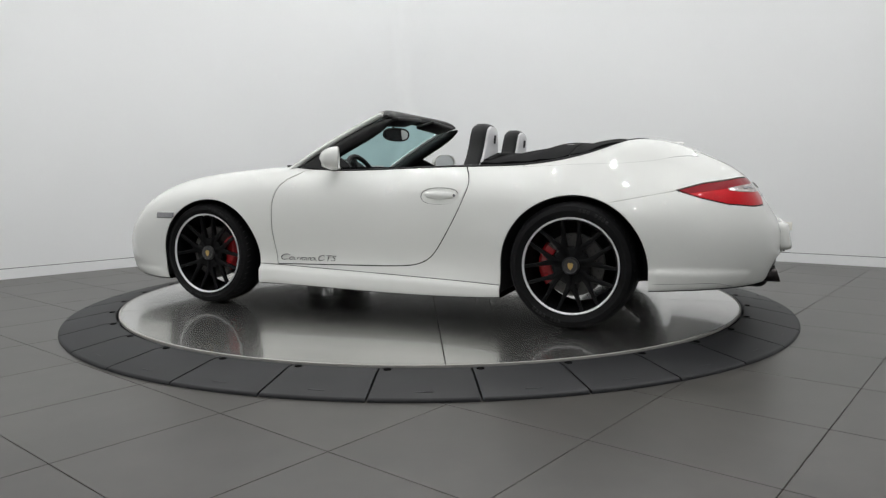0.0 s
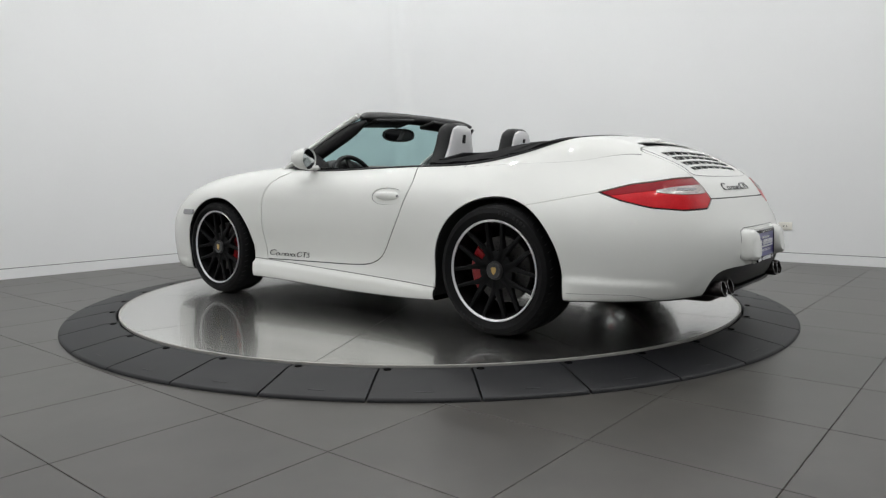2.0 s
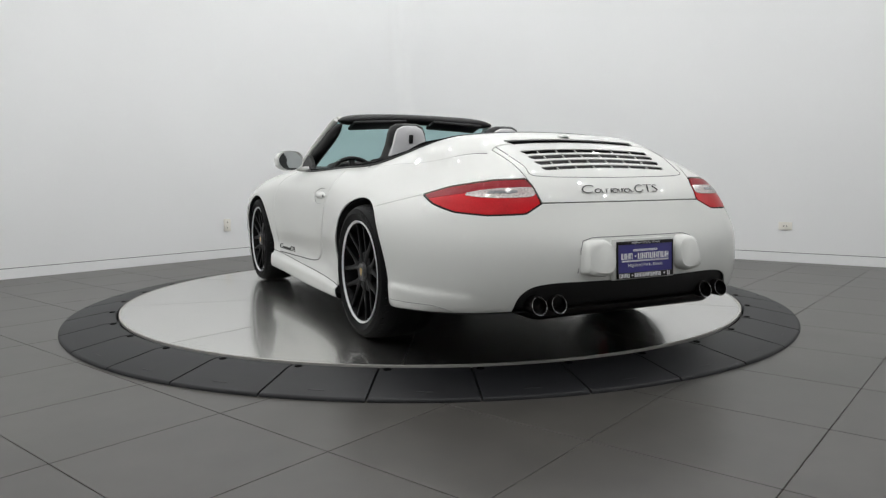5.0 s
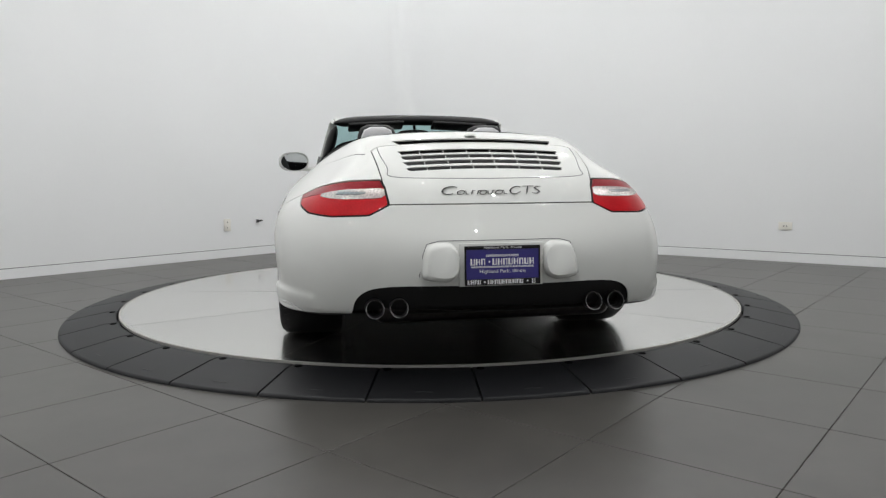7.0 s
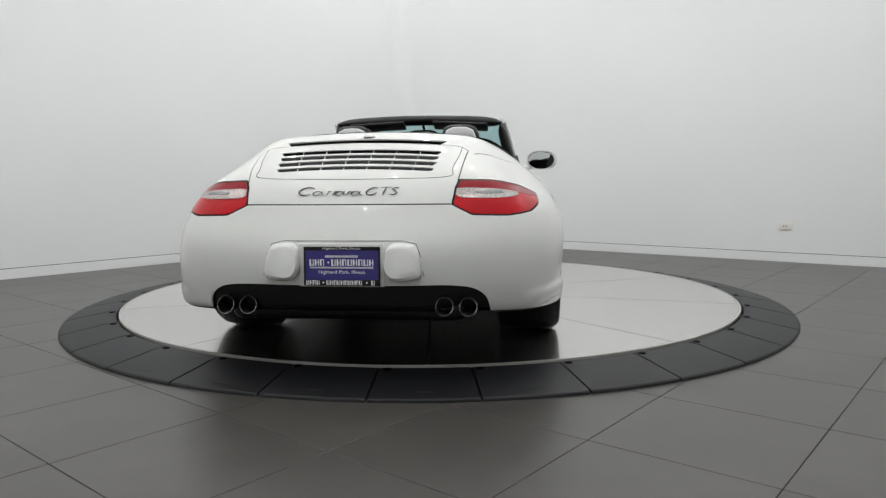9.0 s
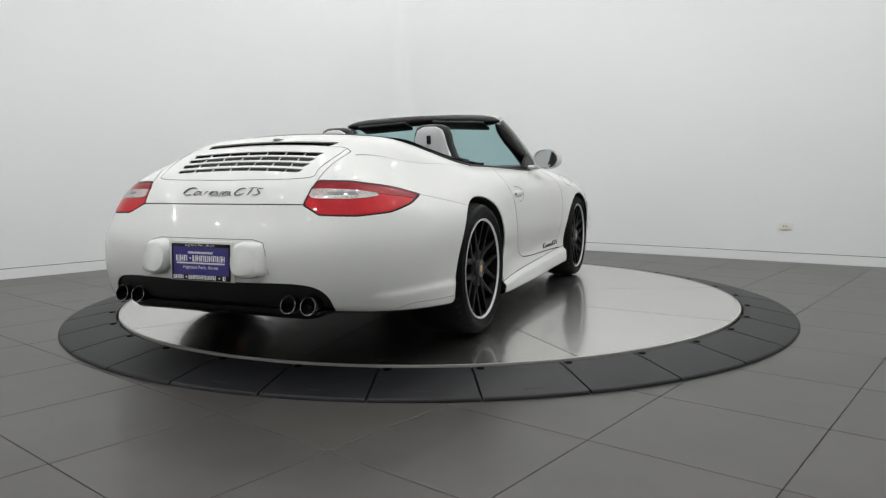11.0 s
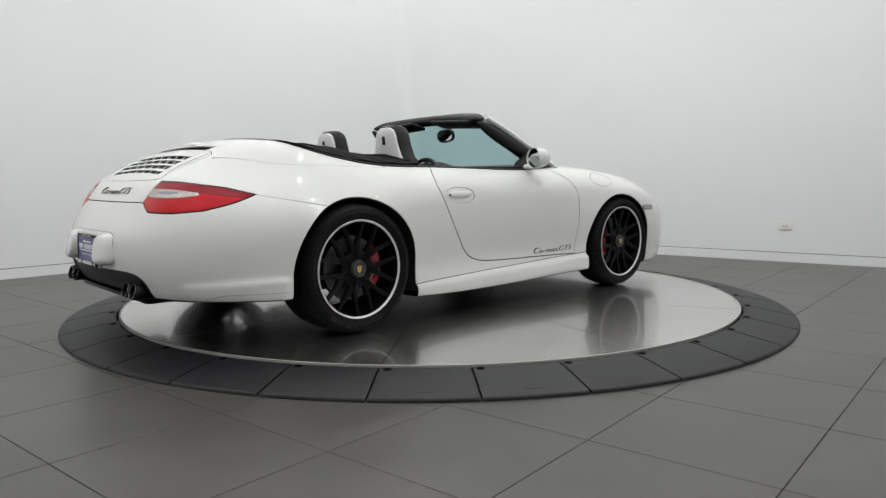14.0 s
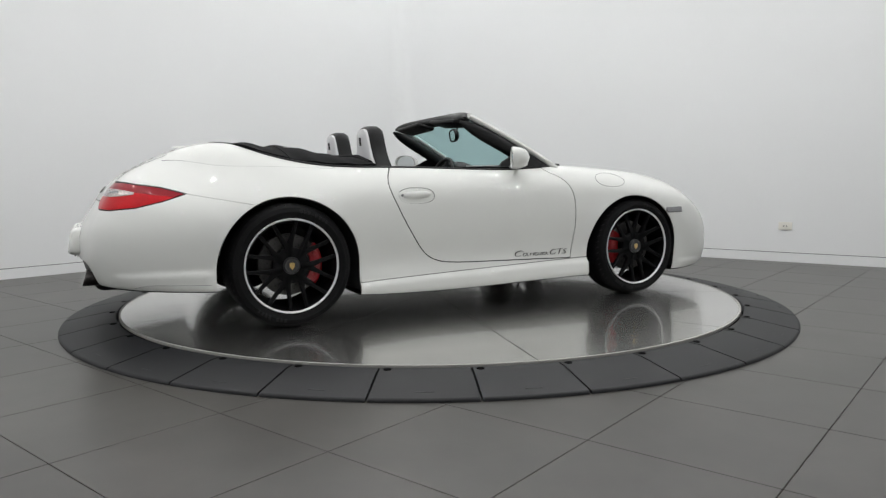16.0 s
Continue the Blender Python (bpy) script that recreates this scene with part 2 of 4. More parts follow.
def socket(name, m, w, h, slots, label):
    s = new(name)
    s.matrix_basis = m
    part("cover", boxed(-w / 2, w / 2, 0.0, 0.007, -h / 2, h / 2, bevel=0.003), SWITCH, s)
    for x, z in slots:
        part("slot", boxed(x - 0.004, x + 0.004, 0.0075, 0.0085, z - 0.007, z + 0.007, bevel=0.0004, seg=1), REVEAL, s, "dark slot", smooth=False)
    return tagged(s, label=label, category="wall socket")


socket("wall_socket", M_RIGHT @ pose(4.86, 0.0, 0.357), 0.125, 0.078, [(-0.014, 0.0), (0.014, 0.0)],
       "ivory plastic double socket plate on the white wall")
socket("wall_switch", M_LEFT @ pose(2.82, 0.0, 0.36), 0.085, 0.135, [(0, 0.03), (0, -0.03)], "white plastic outlet plate on the white wall")
hook = new("wall_hook")
hook.matrix_basis = M_LEFT @ pose(2.43, 0.0, 0.388)
part("plate", boxed(-0.02, 0.02, 0.0, 0.006, -0.02, 0.02, bevel=0.002), CHROME, hook)
part("peg", tube([(0, 0.004, 0), (0, 0.03, 0.0), (-0.01, 0.05, 0.004), (-0.03, 0.06, 0.006)], [0.009, 0.009, 0.011, 0.006], 8), DARK_CHROME, hook)
tagged(hook, label="small dark metal hook fixed to the white wall", category="hook")

# ---- turntable ----
platform = new("turntable_platform")
tagged(platform, label="round brushed steel turntable platform carrying the car", category="turntable")
R_DECK = 2.018
for k in range(10):
    a0, a1 = radians(114.5 + 36 * k), radians(114.5 + 36 * (k + 1))
    gap = 0.0028
    bm = bmesh.new()
    n = 14
    out = []
    for i in range(n + 1):
        a = a0 + (a1 - a0) * i / n
        out.append((R_DECK * math.cos(a), R_DECK * math.sin(a)))
    mid = (a0 + a1) / 2
    off = Vector((math.cos(mid), math.sin(mid))) * gap / math.sin((a1 - a0) / 2)
    pts = [off] + [Vector(o) for o in out]
    pts[1] = pts[1] + Vector((-math.sin(a0), math.cos(a0))) * gap
    pts[-1] = pts[-1] - Vector((-math.sin(a1), math.cos(a1))) * gap
    top = [bm.verts.new((q.x, q.y, 0.0)) for q in pts]
    low = [bm.verts.new((q.x, q.y, -0.03)) for q in pts]
    bm.faces.new(top)
    for i in range(len(pts)):
        j = (i + 1) % len(pts)
        bm.faces.new((top[i], low[i], low[j], top[j]))
    bmesh.ops.recalc_face_normals(bm, faces=bm.faces[:])
    turn = mid + math.pi / 2
    plate = part("deck_plate", moved(bm, Matrix.Rotation(-turn, 4, "Z")), STEEL, platform, smooth=False)
    plate.matrix_basis = Matrix.Rotation(turn, 4, "Z")
n = 120
rows = [[(r * math.cos(2 * math.pi * i / n), r * math.sin(2 * math.pi * i / n), z) for i in range(n)]
        for r, z in ((1.9, -0.055), (1.9, -0.031), (R_DECK - 0.001, -0.031), (R_DECK - 0.001, -0.055), (1.9, -0.055))]
part("under_frame", ring_surface(rows), REVEAL, platform)
rows = [[(r * math.cos(2 * math.pi * i / n), r * math.sin(2 * math.pi * i / n), z) for i in range(n)]
        for r, z in ((2.011, 0.0006), (2.011, 0.002), (2.0215, 0.002), (2.0215, -0.012), (2.011, 0.0006))]
part("edge_band", ring_surface(rows), EDGE, platform, "dull steel edge band")

skirt = new("turntable_skirt")
tagged(skirt, label="black rubber ramp ring around the turntable", category="ramp")
STEP = 360 / 33
panel_data = None
for k in range(33):
    if panel_data is None:
        half = radians(STEP / 2)
        n = 8
        prof = [(2.034, 0.004), (2.034, 0.052), (2.039, 0.057), (2.10, 0.0545), (2.322, 0.0165), (2.330, 0.0140), (2.334, 0.009), (2.336, 0.001)]
        rows = []
        for i in range(n + 1):
            s = -1 + 2 * i / n
            row = []
            for r, z in prof:
                a = s * (half - 0.0046 / r)
                row.append((r * math.cos(a), r * math.sin(a), z))
            rows.append(row)
        ob = part("ramp_panel", ring_surface(rows, cap=True), RUBBER, skirt)
        panel_data = ob.data
    else:
        ob = new("ramp_panel", panel_data)
        ob.parent = skirt
    ob.matrix_basis = pose(0, 0, 0, 0, 0, -96.3 + STEP * (k + 0.5))
    if k == 0:
        # bolt hole drawn as a raised disc, its shade put into the black colour
        bm = bmesh.new()
        bmesh.ops.create_cone(bm, cap_ends=True, segments=12, radius1=0.019, radius2=0.016, depth=0.006)
        bolt = part("bolt", bm, HOLE, skirt, "raised black disc drawn as a shaded bolt hole")
        keep_bolt = bolt.data
    else:
        bolt = new("bolt", keep_bolt)
        bolt.parent = skirt
    bolt.matrix_basis = pose(0, 0, 0, 0, 0, -96.3 + STEP * k + 1.0) @ pose(2.062, 0, 0.0562)
    if k == 0:
        mark = part("edge_mark", boxed(-0.0016, 0.0016, -0.034, 0.034, 0.0, 0.0012), RAMP_MARK, skirt, "pale moulded line", smooth=False)
        mark_me = mark.data
    else:
        mark = new("edge_mark", mark_me)
        mark.parent = skirt
    mark.matrix_basis = pose(0, 0, 0, 0, 0, -96.3 + STEP * (k + 0.5)) @ pose(2.275, 0, 0.0252, 0, 9.7, 0)

# ---- car body surface: the room under a top, between sides, front and rear ----
LEVELS = (0.10, 0.20, 0.30, 0.45, 0.60, 0.72, 0.86, 1.02)
STATIONS = (-2.25, -1.95, -1.7, -1.45, -1.175, -0.85, -0.55, -0.2, 0.25, 0.6, 0.85, 1.175, 1.5, 1.8, 2.2)
SIDE = (
    spline(STATIONS, (0.65, 0.77, 0.825, 0.86, 0.87, 0.865, 0.845, 0.84, 0.84, 0.84, 0.845, 0.85, 0.84, 0.80, 0.68)),
    spline(STATIONS, (0.68, 0.80, 0.855, 0.89, 0.89, 0.875, 0.852, 0.845, 0.845, 0.845, 0.85, 0.865, 0.86, 0.83, 0.70)),
    spline(STATIONS, (0.71, 0.815, 0.87, 0.90, 0.91, 0.875, 0.838, 0.828, 0.826, 0.828, 0.85, 0.88, 0.87, 0.84, 0.71)),
    spline(STATIONS, (0.71, 0.822, 0.88, 0.912, 0.922, 0.893, 0.858, 0.848, 0.846, 0.848, 0.868, 0.897, 0.885, 0.845, 0.72)),
    spline(STATIONS, (0.69, 0.792, 0.857, 0.898, 0.912, 0.893, 0.868, 0.858, 0.857, 0.858, 0.87, 0.893, 0.88, 0.83, 0.69)),
    spline(STATIONS, (0.615, 0.703, 0.768, 0.815, 0.846, 0.86, 0.847, 0.842, 0.84, 0.842, 0.845, 0.857, 0.835, 0.77, 0.62)),
    spline(STATIONS, (0.49, 0.532, 0.59, 0.66, 0.712, 0.732, 0.742, 0.75, 0.75, 0.75, 0.745, 0.72, 0.69, 0.61, 0.5)),
    spline(STATIONS, (0.34, 0.39, 0.455, 0.525, 0.575, 0.59, 0.60, 0.60, 0.60, 0.58, 0.56, 0.52, 0.49, 0.42, 0.3)))
CENTRE = spline((-2.3, -2.12, -2.018, -1.9, -1.76, -1.59, -1.43, -1.177, -0.9, -0.55, 0.3, 0.8, 1.0, 1.362, 1.611, 1.837, 2.0, 2.12, 2.3),
                (0.53, 0.705, 0.788, 0.865, 0.936, 0.998, 1.017, 0.985, 0.92, 0.885, 0.88, 0.872, 0.835, 0.772, 0.72, 0.655, 0.60, 0.54, 0.40))
CREST = spline((-2.3, -2.12, -2.018, -1.9, -1.76, -1.59, -1.43, -1.177, -0.9, -0.55, 0.3, 0.75, 1.009, 1.362, 1.611, 1.837, 2.0, 2.2),
               (0.50, 0.70, 0.785, 0.855, 0.920, 0.972, 0.982, 0.950, 0.902, 0.880, 0.866, 0.868, 0.852, 0.828, 0.783, 0.668, 0.54, 0.33))
REAR = spline((0.1, 0.2, 0.3, 0.45, 0.55, 0.65, 0.70, 0.78, 0.9, 1.0), (2.08, 2.14, 2.185, 2.205, 2.19, 2.15, 2.135, 2.11, 2.06, 2.0))
FRONT = spline((0.1, 0.2, 0.35, 0.5, 0.6, 0.7, 0.8, 0.9), (2.12, 2.19, 2.22, 2.20, 2.14, 2.03, 1.85, 1.6))
UNDER = spline((-2.25, -2.0, -1.5, -0.8, 0.8, 1.5, 1.9, 2.25), (0.26, 0.24, 0.212, 0.143, 0.148, 0.14, 0.155, 0.19))


def body_field():
    h = 0.0125
    xs, ys, zs = np.arange(-2.32, 2.34, h), np.arange(-2 * h, 1.0, h), np.arange(0.08, 1.08, h)
    ay = np.abs(ys)
    levels = np.array([s(xs) for s in SIDE])
    side = np.empty((len(xs), len(zs)))
    for i in range(len(xs)):
        side[i] = spline(LEVELS, levels[:, i])(zs)
    # the ledge along the lower rear bumper
    step = np.clip((zs - 0.318) / 0.018, 0, 1)[None, :]
    along = np.clip((-xs - 1.55) / 0.06, 0, 1)[:, None] * np.clip((2.08 + xs) / 0.06, 0, 1)[:, None]
    side = side + 0.017 * along * (1 - step * step * (3 - 2 * step))
    # the lip under the front bumper
    step = np.clip((zs - 0.20) / 0.02, 0, 1)[None, :]
    along = np.clip((xs - 1.53) / 0.05, 0, 1)[:, None]
    side = side + 0.014 * along * (1 - step * step * (3 - 2 * step))
    # the ledge along the sill
    line = (0.222 + 0.030 * xs)[:, None]
    step = np.clip((zs[None, :] - line) / 0.016, 0, 1)
    along = np.clip((0.95 - np.abs(xs)) / 0.06, 0, 1)[:, None]
    side = side + 0.022 * along * (1 - step * step * (3 - 2 * step))
    gx, gz = np.gradient(side, h)
    g_side = (ys[None, :, None] - side[:, None, :]) / np.sqrt(1 + gx ** 2 + gz ** 2)[:, None, :]
    t = np.clip((ay - 0.20) / 0.40, 0, 1)
    mix = t * t * (3 - 2 * t)
    rear_mix = np.clip(ay / 0.55, 0, 2) ** 2
    front = np.clip((xs - 0.2) / 0.4, 0, 1)[:, None]
    c, k = CENTRE(xs)[:, None], CREST(xs)[:, None]
    top = front * (c + (k - c) * mix[None]) + (1 - front) * (c + (k - c) * rear_mix[None])
    top = top - 0.9 * np.clip(ay - 0.62, 0, None)[None] ** 2
    gx, gy = np.gradient(top, h)
    g_top = (zs[None, None, :] - top[:, :, None]) / np.sqrt(1 + gx ** 2 + gy ** 2)[:, :, None]
    rear = REAR(zs)[None, :] - (0.045 * (ay / 0.5) ** 2.4)[:, None] - 0.10 * np.clip((ay - 0.55) / 0.3, 0, None)[:, None] ** 2
    gy, gz = np.gradient(rear, h)
    g_rear = (-xs[:, None, None] - rear[None]) / np.sqrt(1 + gy ** 2 + gz ** 2)[None]
    nose = FRONT(zs)[None, :] - (0.10 * (ay / 0.5) ** 2.5)[:, None]
    gy, gz = np.gradient(nose, h)
    g_nose = (xs[:, None, None] - nose[None]) / np.sqrt(1 + gy ** 2 + gz ** 2)[None]
    g_under = (UNDER(xs)[:, None, None] - zs[None, None, :]) + 0 * g_top
    f = smax(g_side, g_top, 0.09)
    f = smax(f, g_rear, 0.13)
    f = smax(f, g_nose, 0.20)
    f = smax(f, g_under, 0.03)
    return xs, ys, zs, h, f


def surface_net(xs, ys, zs, h, f):
    """The zero surface of a field on a grid: vertices, normals and triangles."""
    nx, ny, nz = f.shape
    total = np.zeros((nx - 1, ny - 1, nz - 1, 3))
    count = np.zeros((nx - 1, ny - 1, nz - 1))
    corners = [(a, b, c) for a in (0, 1) for b in (0, 1) for c in (0, 1)]
    cut = lambda a: f[a[0]:nx - 1 + a[0], a[1]:ny - 1 + a[1], a[2]:nz - 1 + a[2]]
    for a in corners:
        for ax in range(3):
            if a[ax]:
                continue
            b = list(a)
            b[ax] = 1
            fa, fb = cut(a), cut(b)
            hit = (fa < 0) != (fb < 0)
            t = np.where(hit, fa / np.where(hit, fa - fb, 1), 0)
            for q in range(3):
                total[..., q] += np.where(hit, a[q] + (t if q == ax else 0), 0)
            count += hit
    on = count > 0
    index = np.full(on.shape, -1)
    index[on] = np.arange(on.sum())
    cell = np.argwhere(on)
    local = cell + total[on] / count[on][:, None]
    quads = []
    for ax in range(3):
        lo, hi = [slice(None)] * 3, [slice(None)] * 3
        lo[ax], hi[ax] = slice(0, -1), slice(1, None)
        cross = (f[tuple(lo)] < 0) != (f[tuple(hi)] < 0)
        e = np.argwhere(cross)
        u, v = [i for i in range(3) if i != ax]
        e = e[(e[:, u] > 0) & (e[:, v] > 0) & (e[:, u] < f.shape[u] - 1) & (e[:, v] < f.shape[v] - 1)]
        q = []
        for du, dv in ((1, 1), (0, 1), (0, 0), (1, 0)):
            s = e.copy()
            s[:, u] -= du
            s[:, v] -= dv
            q.append(index[s[:, 0], s[:, 1], s[:, 2]])
        q = np.stack(q, 1)
        out = f[e[:, 0], e[:, 1], e[:, 2]] < 0
        if ax == 1:
            out = ~out
        q[~out] = q[~out][:, ::-1]
        quads.append(q)
    quads = np.concatenate(quads)
    grad = np.stack(np.gradient(f, h), -1)

    def sample(a, p):
        i = np.clip(p.astype(int), 0, np.array(f.shape) - 2)
        w = p - i
        r = 0
        for c in corners:
            k = np.prod(np.where(np.array(c), w, 1 - w), 1)
            val = a[i[:, 0] + c[0], i[:, 1] + c[1], i[:, 2] + c[2]]
            r = r + (k[:, None] * val if val.ndim > 1 else k * val)
        return r
    for _ in range(3):
        g = sample(grad, local)
        local = local - (sample(f, local) / (g ** 2).sum(1))[:, None] * g / h * 0.8
    g = sample(grad, local)
    normal = g / np.linalg.norm(g, axis=1)[:, None]
    place = np.array([xs[0], ys[0], zs[0]]) + local * h
    tris = np.concatenate([quads[:, [0, 1, 2]], quads[:, [0, 2, 3]]])
    return place, normal, tris


def clip(mesh, f, keep=1):
    """The part of a triangle mesh on which f, given at its vertices, has the sign of keep."""
    v, n, t = mesh
    f = f * keep
    f = np.where(np.abs(f) < 1e-7, 1e-7, f)
    s = f[t] > 0
    k = s.sum(1)
    whole = t[k == 3]
    one, two = t[k == 1], t[k == 2]
    so, st = s[k == 1], s[k == 2]

    def lead(tr, first):
        r = np.arange(len(tr))
        return np.stack([tr[r, first], tr[r, (first + 1) % 3], tr[r, (first + 2) % 3]], 1)
    one = lead(one, so.argmax(1))
    two = lead(two, (~st).argmax(1))
    edges = np.concatenate([one[:, [0, 1]], one[:, [0, 2]], two[:, [1, 0]], two[:, [2, 0]]])
    srt = np.sort(edges, 1)
    key, inv = np.unique(srt[:, 0].astype(np.int64) * (len(v) + 1) + srt[:, 1], return_inverse=True)
    a, b = key // (len(v) + 1), key % (len(v) + 1)
    w = (f[a] / (f[a] - f[b]))[:, None]
    nv, nn = v[a] + (v[b] - v[a]) * w, n[a] + (n[b] - n[a]) * w
    ids = inv + len(v)
    p, q = len(one), len(two)
    e01, e02, f1, f2 = ids[:p], ids[p:2 * p], ids[2 * p:2 * p + q], ids[2 * p + q:]
    new_t = np.concatenate([whole, np.stack([one[:, 0], e01, e02], 1), np.stack([two[:, 1], two[:, 2], f2], 1), np.stack([two[:, 1], f2, f1], 1)])
    vv, nn = np.concatenate([v, nv]), np.concatenate([n, nn])
    used, back = np.unique(new_t, return_inverse=True)
    nn = nn[used]
    return vv[used], nn / np.linalg.norm(nn, axis=1)[:, None], back.reshape(-1, 3)


def shell(name, mesh, mat, parent, label="", depth=0.004, lift=0.0):
    """A panel of the body: its skin, with its edges folded inwards by depth."""
    v, n, t = mesh
    v = v + n * lift
    e = np.concatenate([t[:, [0, 1]], t[:, [1, 2]], t[:, [2, 0]]])
    key = np.sort(e, 1)[:, 0].astype(np.int64) * (len(v) + 1) + np.sort(e, 1)[:, 1]
    _, inv, cnt = np.unique(key, return_inverse=True, return_counts=True)
    rim = e[cnt[inv.ravel()] == 1]
    ids = np.unique(rim)
    pos = np.full(len(v), -1)
    pos[ids] = np.arange(len(ids))
    a, b = len(v), len(v) + len(ids)
    verts = np.concatenate([v, v[ids], v[ids] - n[ids] * depth])
    fold = np.stack([a + pos[rim[:, 1]], a + pos[rim[:, 0]], b + pos[rim[:, 0]], b + pos[rim[:, 1]]], 1)
    me = bpy.data.meshes.new(name)
    me.from_pydata(verts.tolist(), [], t.tolist() + fold.tolist())
    me.materials.append(mat)
    for f in me.polygons:
        f.use_smooth = True
    loops = np.zeros((len(me.loops), 3))
    vi = np.empty(len(me.loops), np.int32)
    me.loops.foreach_get("vertex_index", vi)
    loops[vi < a] = n[vi[vi < a]]
    me.normals_split_custom_set(loops.tolist())
    ob = new(name, me)
    ob.parent = parent
    return tagged(ob, label=label)


half = surface_net(*body_field())
half = clip(half, half[0][:, 1] - 0.0)
edge = half[0][:, 1] < 1e-5
half[1][edge, 1] = 0
hv, hn, ht = half
body = (np.concatenate([hv, hv * [1, -1, 1]]), np.concatenate([hn, hn * [1, -1, 1]]), np.concatenate([ht, ht[:, ::-1] + len(hv)]))
merge = np.arange(len(body[0]))
merge[len(hv):][edge] = np.arange(len(hv))[edge]
body = clip((body[0], body[1], merge[body[2]]), np.ones(len(body[0])))


def xyz(mesh):
    return mesh[0][:, 0], np.abs(mesh[0][:, 1]), mesh[0][:, 2]


car = new("convertible_car")
tagged(car, label="white two-door convertible sports car with folded black roof on the turntable", category="car")
GAP = 0.003
# wheel arches and cockpit
x, y, z = xyz(body)
body = clip(body, np.maximum(np.minimum(np.hypot(x - 1.14, np.maximum(z - 0.305, 0)) - 0.366, np.hypot(x + 1.18, np.maximum(z - 0.315, 0)) - 0.386), 0.45 - y))
x, y, z = xyz(body)
OPENING = rounded([(0.93, -0.02), (0.80, 0.45), (0.62, 0.66), (0.30, 0.705), (-0.55, 0.695), (-0.95, 0.685), (-1.22, 0.635), (-1.40, 0.49), (-1.475, 0.25), (-1.485, -0.02)], 2)
body = clip(body, np.maximum(signed(x, y, OPENING), 0.6 - z))

# black floor pan
d_floor = np.where(body[0][:, 2] < 0.36, -0.72 - body[1][:, 2], -1.0)
pan_mesh = clip(body, d_floor)
body = clip(body, d_floor, -1)
shell("underbody", pan_mesh, WELL, car, "black underbody", depth=0.0)

# unseen black skin, added to put shade behind the panel joints and slots
inner = shell("inner_shell", body, WELL, car, "unseen black skin added to darken the joints and slots", depth=0.0, lift=-0.019)

# doors
DOOR = rounded([(0.652, 0.2725), (0.6545, 0.290), (0.678, 0.511), (0.664, 0.706), (0.596, 0.795), (0.50, 0.835), (0.47, 1.0), (-0.52, 1.0), (-0.537, 0.865),
                (-0.588, 0.81), (-0.606, 0.735), (-0.527, 0.564), (-0.405, 0.375), (-0.335, 0.318), (-0.226, 0.289), (0.2, 0.282), (0.63, 0.2735)], 2)
x, y, z = xyz(body)
d_door = np.where(y > 0.45, signed(x, z, DOOR), 1.0)
door_mesh = clip(body, d_door + GAP, -1)
body = clip(body, d_door - GAP)
doors = []
for s, nm in ((1, "left"), (-1, "right")):
    one = clip(door_mesh, door_mesh[0][:, 1] * s)
    oval = ((np.abs((one[0][:, 0] + 0.437) / 0.113) ** 2.4 + np.abs((one[0][:, 2] - 0.693) / 0.046) ** 2.4) ** (1 / 2.4) - 1) * 0.05
    leaf = shell("door", clip(one, oval - 0.0007), PAINT, car, "white closed door")
    doors.append((leaf, s))
    shell("handle_pan", clip(one, oval + 0.0007, -1), PAINT, leaf, depth=0.006, lift=-0.004)

# side skirts
x, y, z = xyz(body)
d_sill = np.where((np.abs(x) < 0.95) & (y > 0.5), z - (0.245 + 0.037 * x), 1.0)
sill_mesh = clip(body, d_sill + 0.002, -1)
body = clip(body, d_sill - 0.002)
for s in (1, -1):
    shell("side_skirt", clip(sill_mesh, sill_mesh[0][:, 1] * s), PAINT, car)

# tail lamps, in angle round the tail and height
def tail_angle(mesh):
    x, y, z = xyz(mesh)
    return np.where(x < -1.4, np.arctan2(y, -(x + 1.4)), 3.0), z


LAMP_LINE = [(1.225, 0.7225), (1.05, 0.757), (0.80, 0.783), (0.645, 0.787), (0.605, 0.755), (0.557, 0.686), (0.635, 0.644), (0.80, 0.640), (0.96, 0.652), (1.10, 0.683)]
LAMP_LINE = [(a * 0.8, b) for a, b in LAMP_LINE]
CLEAR_LINE = rounded([(0.96 * 0.8, 0.724), (0.82 * 0.8, 0.745), (0.64 * 0.8, 0.752), (0.60 * 0.8, 0.748), (0.59 * 0.8, 0.716), (0.64 * 0.8, 0.710), (0.82 * 0.8, 0.709)], 1)
u, z = tail_angle(body)
d_lamp = signed(u * 0.8, z, LAMP_LINE)
lamp_mesh = clip(body, d_lamp + 0.0055, -1)
gasket_mesh = clip(body, d_lamp + 0.001, -1)
u, z = tail_angle(gasket_mesh)
gasket_mesh = clip(gasket_mesh, signed(u * 0.8, z, LAMP_LINE) + 0.0057)
body = clip(body, d_lamp - 0.002)
